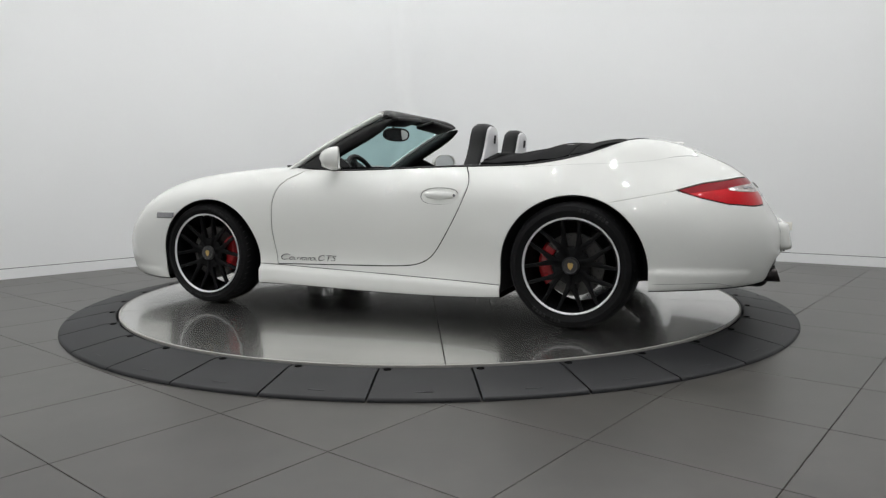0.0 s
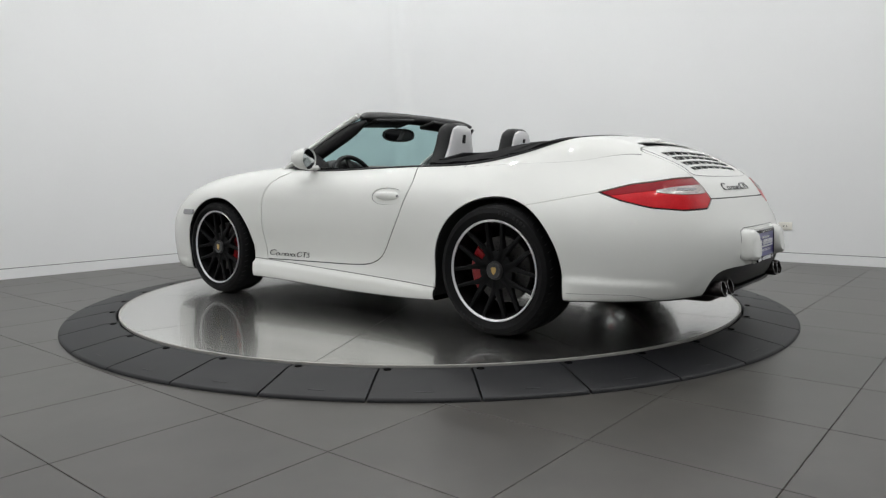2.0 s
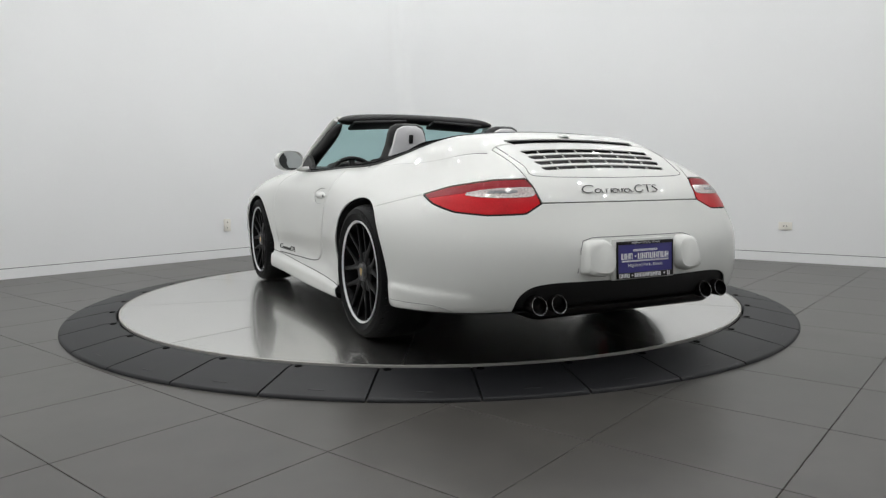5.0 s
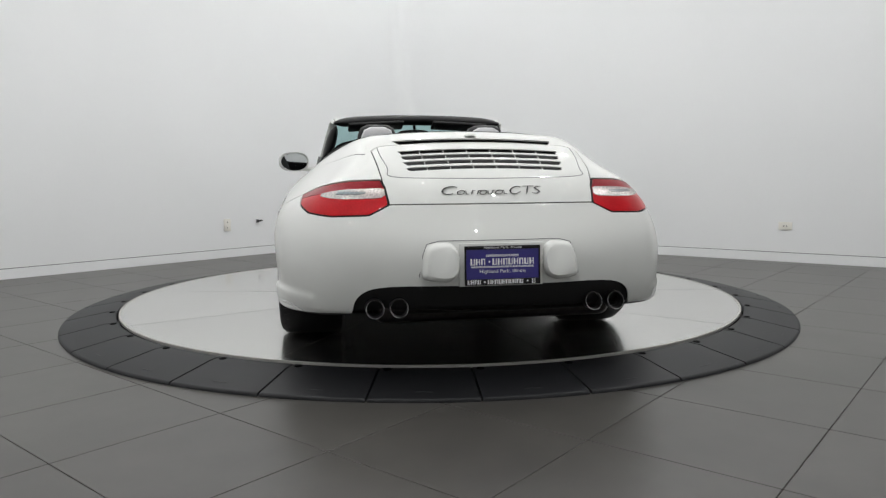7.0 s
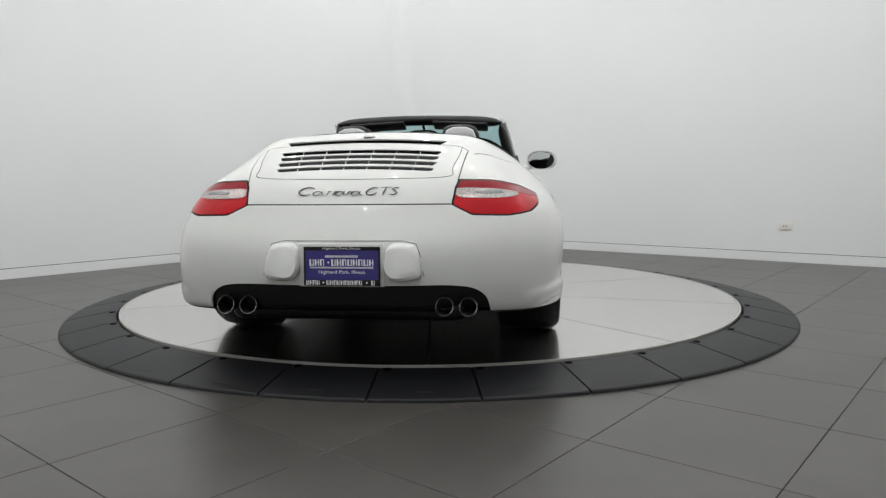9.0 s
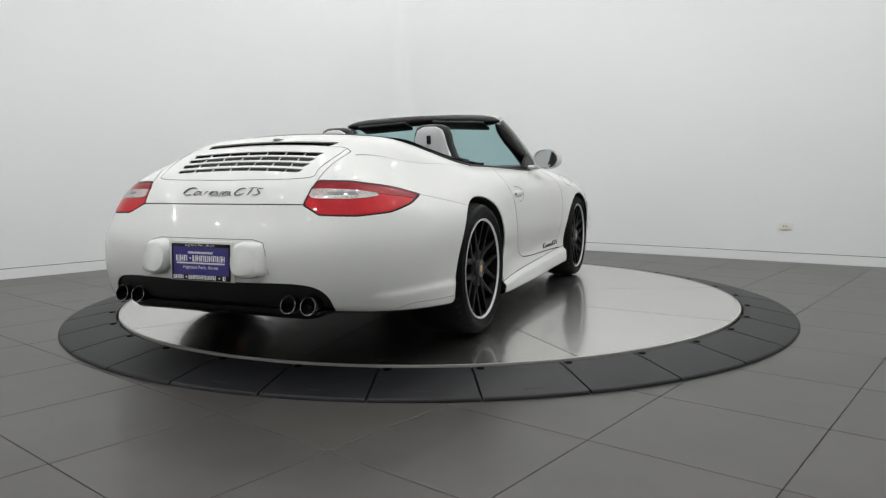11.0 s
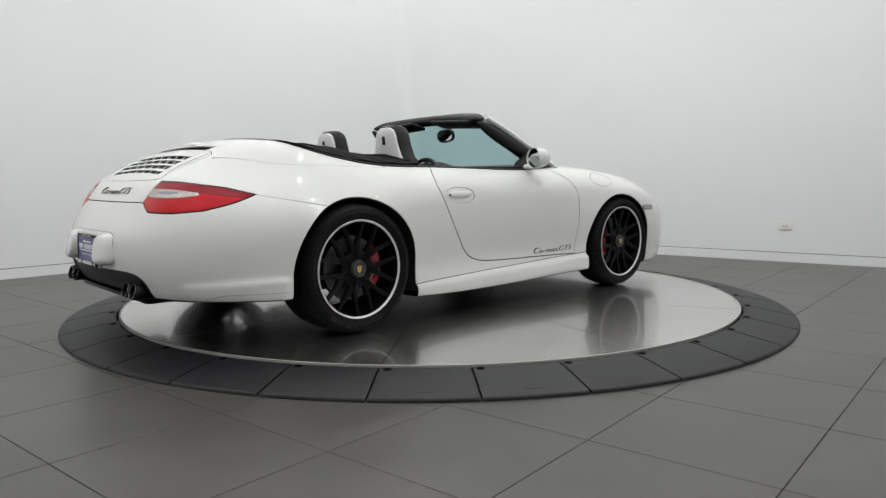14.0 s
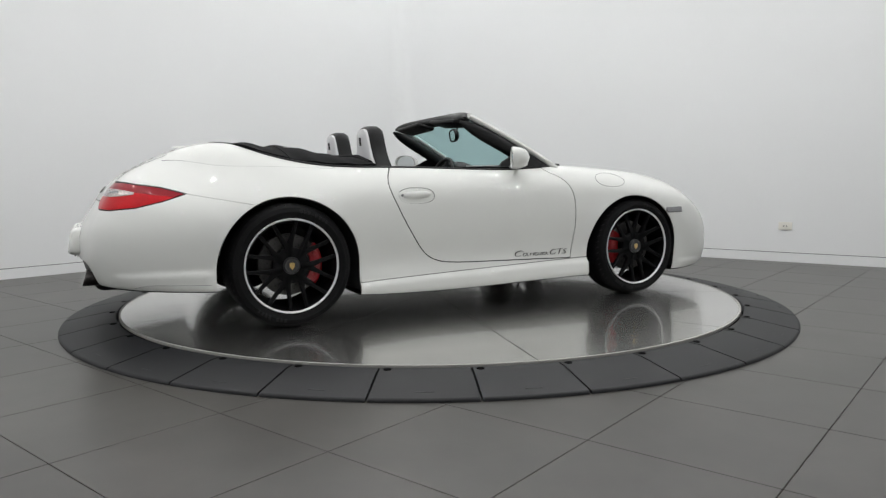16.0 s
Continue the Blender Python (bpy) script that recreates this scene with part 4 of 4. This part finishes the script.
def lettering(name, body_text, width, height, x, y, z, parent, label):
    """Flat raised letters across the plate, read from behind the car."""
    cu = bpy.data.curves.new(name, "FONT")
    cu.body = body_text
    cu.size = 1.0
    tmp = bpy.data.objects.new(name, cu)
    scene.collection.objects.link(tmp)
    me = bpy.data.meshes.new_from_object(tmp.evaluated_get(bpy.context.evaluated_depsgraph_get()))
    bpy.data.objects.remove(tmp)
    bpy.data.curves.remove(cu)
    bm = bmesh.new()
    bm.from_mesh(me)
    bpy.data.meshes.remove(me)
    lo = min(v.co.x for v in bm.verts), min(v.co.y for v in bm.verts)
    hi = max(v.co.x for v in bm.verts), max(v.co.y for v in bm.verts)
    for v in bm.verts:
        v.co = Vector((x, y + width * (0.5 - (v.co.x - lo[0]) / (hi[0] - lo[0])), z + height * (v.co.y - lo[1]) / (hi[1] - lo[1])))
    return part(name, bm, WHITE_INK, parent, label, smooth=False)


lettering("lettering", "Highland Park, Illinois", 0.152, 0.0115, -0.0066, 0.0, 0.0635, plate, "small white lettering on the plate frame")
lettering("lettering", "Highland Park, Illinois", 0.186, 0.0175, -0.0036, 0.0, -0.0335, plate, "white lettering on the blue plate")
for z0, z1, y0, y1, xx in ((0.034, 0.043, -0.066, 0.066, -0.0036), (0.002, 0.027, -0.130, -0.067, -0.0036), (0.002, 0.027, -0.042, 0.130, -0.0036),
                           (-0.009, -0.002, -0.127, 0.127, -0.0036), (-0.073, -0.056, -0.143, -0.087, -0.0066), (-0.073, -0.056, -0.062, 0.084, -0.0066), (-0.074, -0.056, 0.118, 0.134, -0.0066)):
    # each mark is a post, a thinner post and a foot, as wide as a capital
    word = (y1 - y0) / max(1, round((y1 - y0) / (z1 - z0) * 1.15))
    k = 0
    while y0 + k * word < y1 - 1e-4:
        a, h = y0 + k * word, z1 - z0
        rise = h * (0.0, 0.42, 0.86)[k % 3]
        bar = merged(boxed(xx - 0.0006, xx + 0.0008, -(a + word * 0.32), -a, z0, z1), boxed(xx - 0.0006, xx + 0.0008, -(a + word * 0.80), -(a + word * 0.64), z0, z1),
                     boxed(xx - 0.0006, xx + 0.0008, -(a + word * 0.64), -(a + word * 0.32), z0 + rise, z0 + rise + h * 0.14))
        part("print_bar", bar, WHITE_INK, plate, "white printed bar", smooth=False)
        k += 1
for a, z in ((-0.054, 0.0145), (-0.074, -0.0645), (0.100, -0.0645)):
    xx = -0.0036 if z > 0 else -0.0066
    part("print_diamond", moved(boxed(-0.0006, 0.0008, -0.0032, 0.0032, -0.0032, 0.0032), Matrix.Translation((xx, -a, z)) @ Matrix.Rotation(radians(45), 4, "X")), WHITE_INK, plate, "white printed diamond", smooth=False)

# side marker lamps and filler flap
for s in (1, -1):
    rows = []
    for k in range(9):
        x = 1.405 + 0.155 * k / 8
        lo, hi = 0.5465, 0.584
        if k == 0:
            lo = 0.556
        ring = []
        for zz, out_by in ((lo, -0.006), (lo, 0.003), (lo + 0.004, 0.006), (hi - 0.004, 0.006), (hi, 0.003), (hi, -0.006)):
            q, nn = skin(x, zz, s)
            ring.append(q + nn * out_by)
        rows.append(ring)
    part("side_marker", ring_surface(rows, cap=True), SMOKE_LENS, car, "clear grey side marker lamp")
    # joint along the foot of the rear bumper
    pts = []
    for k in range(17):
        f = k / 16
        q, nn = skin(-1.59 - 0.36 * f, 0.262 + 0.012 * f - 0.03 * max(f - 0.7, 0) ** 2 * 8, s)
        pts.append(q + nn * 0.0002)
    part("bumper_joint", tube(pts, 0.0011, 6), SMOKE_LENS, car, "fine grey joint line")
pts = []
for k in range(33):
    a = 2 * math.pi * k / 32
    x, z = 0.985 + 0.118 * math.cos(a), 0.773 + 0.046 * math.sin(a)
    q, nn = skin(x, z, -1)
    pts.append(q + nn * 0.0003)
part("filler_flap_joint", tube(pts, 0.0014, 6, cap=False), SMOKE_LENS, car, "fine grey joint round the filler flap")


# ---- windscreen and frame ----
def screen(s, t):
    """A point on the windscreen: s across from -1 to 1, t from the base to the top."""
    base = Vector((0.945 - 0.30 * s * s, 0.672 * s, 0.868 - 0.022 * s * s))
    top = Vector((0.185 - 0.150 * s * s, 0.575 * s, 1.215 - 0.035 * s * s))
    p = base.lerp(top, t)
    return p + Vector((0.02, 0, 0.03)) * (4 * t * (1 - t)) * (0.7 - 0.35 * s * s)


rows = [[screen(-0.97 + 1.94 * i / 24, j / 12) for i in range(25)] for j in range(13)]
bm = ring_surface(rows, closed_u=False)
glass = part("windscreen", bm, GLASS, car, "green-tinted windscreen glass")
glass.visible_shadow = False
head = [screen(-1 + 2 * i / 32, 1.0) for i in range(33)]
part("screen_header", tube([p + Vector((-0.018, 0, -0.012)) for p in head], [0.050 - 0.038 * abs(i / 16 - 1) ** 12 for i in range(33)], 14, 0.72), BLACK_PLASTIC, car, "black padded windscreen header")
part("header_edge", tube([p + Vector((0.018, 0, 0.006)) for p in head], 0.016, 10, 0.8), PAINT, car)
for s in (1, -1):
    line = [screen(s, 0.985 * k / 14) for k in range(15)]
    part("windscreen_pillar", tube([p + Vector((-0.055, -0.012 * s, -0.030)) for p in line], [0.034] * 11 + [0.032, 0.028, 0.020, 0.006], 12, 1.35), BLACK_PLASTIC, car, "black inner windscreen pillar")
    part("pillar_cover", tube([p + Vector((0.002, 0.004 * s, 0.004)) for p in line], [0.0235] * 14 + [0.020], 12, 0.75), PAINT, car)
    # black corner piece under the mirror
    bm = bmesh.new()
    tri = [(0.52, 0.858), (0.20, 0.862), (0.225, 0.89), (0.33, 0.945), (0.37, 0.955)]
    fa = [bm.verts.new((x, s * (0.708 - 0.25 * (z - 0.86)), z)) for x, z in tri]
    fb = [bm.verts.new((x, s * (0.682 - 0.25 * (z - 0.86)), z)) for x, z in tri]
    bm.faces.new(fa)
    bm.faces.new(fb[::-1])
    for i in range(5):
        bm.faces.new((fa[i], fb[i], fb[(i + 1) % 5], fa[(i + 1) % 5]))
    bmesh.ops.recalc_face_normals(bm, faces=bm.faces[:])
    part("mirror_corner", bm, BLACK_PLASTIC, car, "black corner piece", smooth=False)
    part("sun_visor", moved(boxed(-0.07, 0.07, -0.19, 0.19, -0.012, 0.012, bevel=0.011, seg=3), Matrix.Translation((0.055, s * 0.29, 1.152)) @ Matrix.Rotation(radians(14), 4, "Y") @ Matrix.Rotation(radians(-3 * s), 4, "X")), LEATHER, car, "black sun visor")
    # door mirror
    mir = new("door_mirror")
    mir.parent = car
    mir.matrix_basis = pose(0.245, s * 0.872, 0.918, 0, 0, 27 * s)
    rows = []
    for k in range(11):
        f = k / 10
        x = -0.050 + 0.108 * f
        g = (1 - f ** 2.3) ** 0.5 if f < 1 else 0.02
        g = max(g, 0.05)
        rows.append([(x, 0.108 * g * math.copysign(abs(math.cos(a)) ** 0.8, math.cos(a)), 0.066 * g * math.copysign(abs(math.sin(a)) ** 0.8, math.sin(a)) - 0.004) for a in [2 * math.pi * i / 28 for i in range(28)]])
    bm = ring_surface(rows)
    bm.faces.new([v for v in bm.verts if v.co.x > 0.057])
    part("housing", bm, PAINT, mir)
    rows = [[(x, r * 0.108 * math.cos(a), r * 0.066 * math.sin(a) - 0.004) for a in [2 * math.pi * i / 28 for i in range(28)]] for x, r in ((-0.050, 0.995), (-0.053, 0.985), (-0.051, 0.95), (-0.040, 0.94))]
    part("housing_rim", ring_surface(rows), PAINT, mir)
    bm = bmesh.new()
    bm.faces.new([bm.verts.new((-0.043 + 0.004 * math.cos(a) * s, 0.101 * math.copysign(abs(math.cos(a)) ** 0.85, math.cos(a)), 0.0615 * math.copysign(abs(math.sin(a)) ** 0.85, math.sin(a)) - 0.004)) for a in [2 * math.pi * i / 28 for i in range(28)]])
    part("mirror_glass", bm, MIRROR, mir, "silvered mirror glass", smooth=False)
    part("mirror_foot", tube([(0.03, -0.05 * s, -0.04), (0.0, -0.12 * s, -0.055), (-0.04, -0.19 * s, -0.058)], [0.026, 0.022, 0.028], 10, 0.7), PAINT, mir)

# inside mirror
inside = new("inside_mirror")
inside.parent = car
inside.matrix_basis = pose(0.235, 0, 1.096, 0, -8, -17)
def oval(x, hy, hz, n=32):
    """A flattened oval ring across the mirror."""
    return [(x, hy * math.copysign(abs(math.cos(a)) ** 0.7, math.cos(a)), hz * math.copysign(abs(math.sin(a)) ** 0.8, math.sin(a))) for a in [2 * math.pi * i / n for i in range(n)]]


part("mirror_case", ring_surface([oval(-0.012, 0.115, 0.038), oval(-0.019, 0.122, 0.043), oval(-0.014, 0.128, 0.047), oval(0.004, 0.124, 0.044), oval(0.018, 0.09, 0.03), oval(0.022, 0.04, 0.012)], cap=True), BLACK_PLASTIC, inside)
part("mirror_face", ring_surface([oval(-0.0135, 0.113, 0.036), oval(-0.0145, 0.112, 0.0355)], cap=True), MIRROR, inside, "silvered mirror face", smooth=False)
part("mirror_arm", tube([(0.012, 0, 0.01), (0.03, 0, 0.05), (0.005, 0, 0.09)], 0.010, 8), BLACK_PLASTIC, inside)
part("cowl_panel", moved(boxed(-0.05, 0.04, -0.40, 0.40, -0.012, 0.004, bevel=0.004), Matrix.Translation((0.90, 0, 0.862))), BLACK_PLASTIC, car, "black cowl panel under the windscreen")
for s in (1, -1):
    part("wiper", tube([(0.93, s * 0.12, 0.876), (0.87, s * 0.35, 0.884), (0.76, s * 0.54, 0.880)], [0.008, 0.006, 0.004], 8), BLACK_PLASTIC, car, "black wiper arm")

# belt trim along the cockpit edge
for s in (1, -1):
    pts = []
    path = [(0.62, 0.665), (0.40, 0.70), (0.0, 0.708), (-0.45, 0.700), (-0.85, 0.694), (-1.10, 0.662), (-1.28, 0.585), (-1.40, 0.45), (-1.46, 0.25), (-1.475, 0.0)]
    fx, fy = spline(range(10), [q[0] for q in path]), spline(range(10), [q[1] for q in path])
    for k in range(55):
        x, y = float(fx(k / 6)), float(fy(k / 6))
        pts.append(skin_top(x, s * y) + Vector((0, 0, 0.001)))
    part("belt_trim", tube(pts, [0.0095 - 0.0075 * max(k - 33, 0) / 21 for k in range(55)], 8, 0.7), BLACK_PLASTIC, car, "black rubber belt trim")

# ---- cockpit ----
rows = []
for z, inset in ((0.86, 0.0), (0.80, 0.02), (0.60, 0.04), (0.25, 0.08), (0.22, 0.12)):
    ring = []
    for x, y in [(0.86, 0.30), (0.62, 0.66), (0.30, 0.70), (-0.55, 0.69), (-0.95, 0.67), (-1.20, 0.62), (-1.36, 0.47), (-1.45, 0.2)]:
        ring.append((x - (inset if x > 0 else -inset), y - inset, z))
    rows.append(ring + [(x, -y, z) for x, y, z in ring[::-1]])
bm = ring_surface(rows)
low = [v for v in bm.verts if abs(v.co.z - 0.22) < 1e-4]
bmesh.ops.contextual_create(bm, geom=low)
part("cockpit_tub", bm, LEATHER, car, "black leather-lined cockpit")
rows = []
for x, z, hw in ((0.86, 0.84, 0.60), (0.80, 0.875, 0.63), (0.66, 0.885, 0.66), (0.50, 0.880, 0.67), (0.40, 0.855, 0.67), (0.38, 0.80, 0.66), (0.45, 0.60, 0.60)):
    rows.append([(x - 0.10 * abs(f) ** 2, hw * f, z) for f in [-1 + 2 * i / 20 for i in range(21)]])
part("dashboard", ring_surface(rows, closed_u=False), LEATHER, car, "black leather dashboard")
rows = []
for k in range(9):
    f = -1 + 2 * k / 8
    rows.append([(0.42 + 0.10 * math.cos(a) * (1 if math.cos(a) > 0 else 0.6), 0.37 + 0.18 * f, 0.865 + 0.055 * (1 - f ** 4) * max(math.sin(a), 0)) for a in [math.pi * i / 8 for i in range(9)]])
part("instrument_hood", ring_surface(rows, closed_u=False), LEATHER, car, "black instrument hood")
wheel_top = new("steering_wheel")
wheel_top.parent = car
wheel_top.matrix_basis = pose(0.285, 0.37, 0.775, 0, -66, 0)
rows = []
for i in range(49):
    a = 2 * math.pi * i / 48
    rows.append([((0.178 + 0.0155 * math.cos(b)) * math.cos(a), (0.178 + 0.0155 * math.cos(b)) * math.sin(a), 0.0155 * math.sin(b)) for b in [2 * math.pi * j / 10 for j in range(10)]])
part("wheel_rim", ring_surface(rows), LEATHER, wheel_top)
for a in (0, 180, 270):
    part("wheel_spoke", moved(boxed(0.03, 0.17, -0.02, 0.02, -0.02, 0.0, bevel=0.006), Matrix.Rotation(radians(a - 90 + 90), 4, "Z")), BLACK_PLASTIC, wheel_top)
bm = bmesh.new()
bmesh.ops.create_cone(bm, cap_ends=True, segments=24, radius1=0.06, radius2=0.05, depth=0.04)
part("airbag_pad", bm, LEATHER, wheel_top)
part("column", tube([(0, 0, 0), (0, 0, -0.25)], 0.04, 12), BLACK_PLASTIC, wheel_top)


def seat():
    st = new("seat")

    def outline(grow=0.0):
        half = [(0.0, 1.118), (0.06, 1.116), (0.098, 1.098), (0.114, 1.06), (0.124, 1.00), (0.15, 0.93), (0.20, 0.86), (0.235, 0.76), (0.24, 0.60), (0.22, 0.42)]
        return [(max(y - grow, 0.01) if y else 0.0, z - grow * (1 if z > 1.0 else 0.4)) for y, z in half]

    def layer(x, grow):
        o = outline(grow)
        pts = o + [(-y, z) for y, z in o[:0:-1]]
        return [(x - 0.10 * (z - 0.42), y, z) for y, z in pts]
    o_rows = [layer(-0.43, 0.03), layer(-0.42, 0.012), layer(-0.395, 0.0), layer(-0.35, 0.0), layer(-0.325, 0.012), layer(-0.315, 0.035)]
    part("backrest", ring_surface(o_rows, cap=True), LEATHER, st, "black leather backrest")
    b_rows = [layer(-0.415, 0.014), layer(-0.435, 0.020), layer(-0.443, 0.034), layer(-0.447, 0.06)]
    bm = ring_surface(b_rows)
    bm.faces.new([v for v in bm.verts][-len(b_rows[0]):])
    back = part("back_panel", bm, CREAM, st, "light grey leather back panel")
    part("release_loop", moved(boxed(-0.006, 0.004, -0.014, 0.014, -0.026, 0.026, bevel=0.005), Matrix.Translation((-0.507, 0.0, 1.022)) @ Matrix.Rotation(radians(-6), 4, "Y")), BLACK_PLASTIC, back, "black oval release")
    part("cushion", boxed(-0.36, 0.16, -0.25, 0.25, 0.26, 0.46, bevel=0.05, seg=3), LEATHER, st)
    return st


for s in (1, -1):
    st = seat()
    st.parent = car
    st.matrix_basis = pose(-0.086, 0.335 * s, 0.0)

# folded roof under its black cover, cut to the opening
gx, gy = np.meshgrid(np.arange(-1.50, -0.62, 0.0125), np.arange(-0.72, 0.7201, 0.0125), indexing="ij")
cover_mid = spline([-1.50, -1.36, -1.22, -1.14, -1.11, -1.06, -0.98, -0.86, -0.74, -0.62], [1.008, 1.012, 1.008, 0.992, 1.002, 1.004, 0.992, 0.966, 0.946, 0.932])
edge_z = spline([-1.50, -1.3, -1.177, -1.0, -0.85, -0.62], [1.0, 0.945, 0.915, 0.893, 0.883, 0.878])
mid = cover_mid(gx)
gz = mid + (edge_z(gx) - 0.002 - mid) * np.clip(np.abs(gy) / 0.68, 0, 1) ** 2.4
gz = gz + 0.003 * np.sin(gx * 37 + np.sin(gy * 9) * 1.3)
nx_, ny_ = np.gradient(gz, 0.0125)
nrm = np.stack([-nx_, -ny_, np.ones_like(gz)], -1).reshape(-1, 3)
nrm /= np.linalg.norm(nrm, axis=1)[:, None]
r, c = gz.shape
ids = np.arange(r * c).reshape(r, c)
tri = np.concatenate([np.stack([ids[:-1, :-1], ids[1:, :-1], ids[1:, 1:]], -1).reshape(-1, 3), np.stack([ids[:-1, :-1], ids[1:, 1:], ids[:-1, 1:]], -1).reshape(-1, 3)])
cover = (np.stack([gx, gy, gz], -1).reshape(-1, 3), nrm, tri)
cover = clip(cover, signed(cover[0][:, 0], np.abs(cover[0][:, 1]), OPENING) - 0.006, -1)
folds = clip(cover, cover[0][:, 0] + 1.118)
shell("folded_roof", folds, FABRIC, car, "folded black fabric roof", depth=0.08)
shell("roof_cover", clip(cover, cover[0][:, 0] + 1.124, -1), FABRIC, car, "black fabric rear flap", depth=0.03)
for s in (1, -1):
    tab = moved(boxed(-0.020, 0.020, -0.007, 0.007, -0.002, 0.004, bevel=0.002), Matrix.Translation((-1.078, s * 0.422, float(cover_mid(-1.078)) + (0.9 - float(cover_mid(-1.078))) * (0.422 / 0.68) ** 2.4 + 0.003)))
    part("latch_tab", tab, CHROME, car, "small bright latch tab")
part("wind_bar", tube([(-0.63, -0.60, 0.885), (-0.64, -0.40, 0.925), (-0.645, 0.0, 0.935), (-0.64, 0.40, 0.925), (-0.63, 0.60, 0.885)], 0.022, 10, 0.7), FABRIC, car, "black padded bar behind the seats")

# ---- floor, tile by tile ----
floor = part("floor", boxed(-11, 11, -11, 7, -0.05, -0.004), GROUT, smooth=False)
tagged(floor, label="grey porcelain tiled floor with thin brown joints", category="floor", kind="structure")
TURN = Matrix.Rotation(radians(49.603), 4, "Z")
ORIGIN = Matrix.Translation((-1.1673, -2.8719, 0.0))
SIZE = 0.5922


def tile_mesh():
    g = 0.0016
    bm = bmesh.new()
    a, b = g, SIZE - g
    q = [(a, a), (b, a), (b, b), (a, b)]
    e = 0.0012
    qi = [(a + e, a + e), (b - e, a + e), (b - e, b - e), (a + e, b - e)]
    low = [bm.verts.new((px, py, -0.004)) for px, py in q]
    mid = [bm.verts.new((px, py, -0.0008)) for px, py in q]
    top = [bm.verts.new((px, py, 0.0)) for px, py in qi]
    bm.faces.new(top)
    for i in range(4):
        j = (i + 1) % 4
        bm.faces.new((low[i], low[j], mid[j], mid[i]))
        bm.faces.new((mid[i], mid[j], top[j], top[i]))
    return bm


near, far = [], []
for i in range(-16, 17):
    for j in range(-18, 19):
        m = ORIGIN @ TURN @ Matrix.Translation((j * SIZE, -i * SIZE, 0))
        c = m @ Vector((SIZE / 2, SIZE / 2, 0))
        if abs(c.x) > 9.5 or c.y < -9.6 or c.y > 5.6:
            continue
        if Vector((c.x, c.y)).length < 1.55:
            continue
        (near if abs(c.x) < 4.6 and -4.2 < c.y < 4.2 else far).append(m)
tile_data = None
for m in near:
    if tile_data is None:
        ob = part("tile", tile_mesh(), TILE, floor, smooth=False)
        tile_data = ob.data
    else:
        ob = new("tile", tile_data)
        ob.parent = floor
    ob.matrix_basis = m
piece = tile_mesh()
src = [(v.co.copy()) for v in piece.verts]
piece.verts.index_update()
faces = [[v.index for v in f.verts] for f in piece.faces]
verts, polys = [], []
for m in far:
    k = len(verts)
    verts += [m @ c for c in src]
    polys += [[k + i for i in f] for f in faces]
piece.free()
me = bpy.data.meshes.new("far_tiles")
me.from_pydata([tuple(v) for v in verts], [], polys)
me.materials.append(TILE)
ob = new("far_tiles", me)
ob.parent = floor
tagged(ob, kind="stuff")


# ---- what turns ----
TURNS = [(0.0, 157.10), (1.5, 144.78), (3.5, 128.22), (7.0, 99.28), (9.0, 82.93), (12.5, 53.70), (14.5, 37.02), (16.0, 24.77)]


def motions():
    walk(platform, [(t, pose(0, 0, DECK_Z, 0, 0, a)) for t, a in TURNS])
    walk(car, [(t, pose(0, 0, DECK_Z, 0, 0, a) @ pose(-0.007, 0.0833, 0.002)) for t, a in TURNS])


motions()
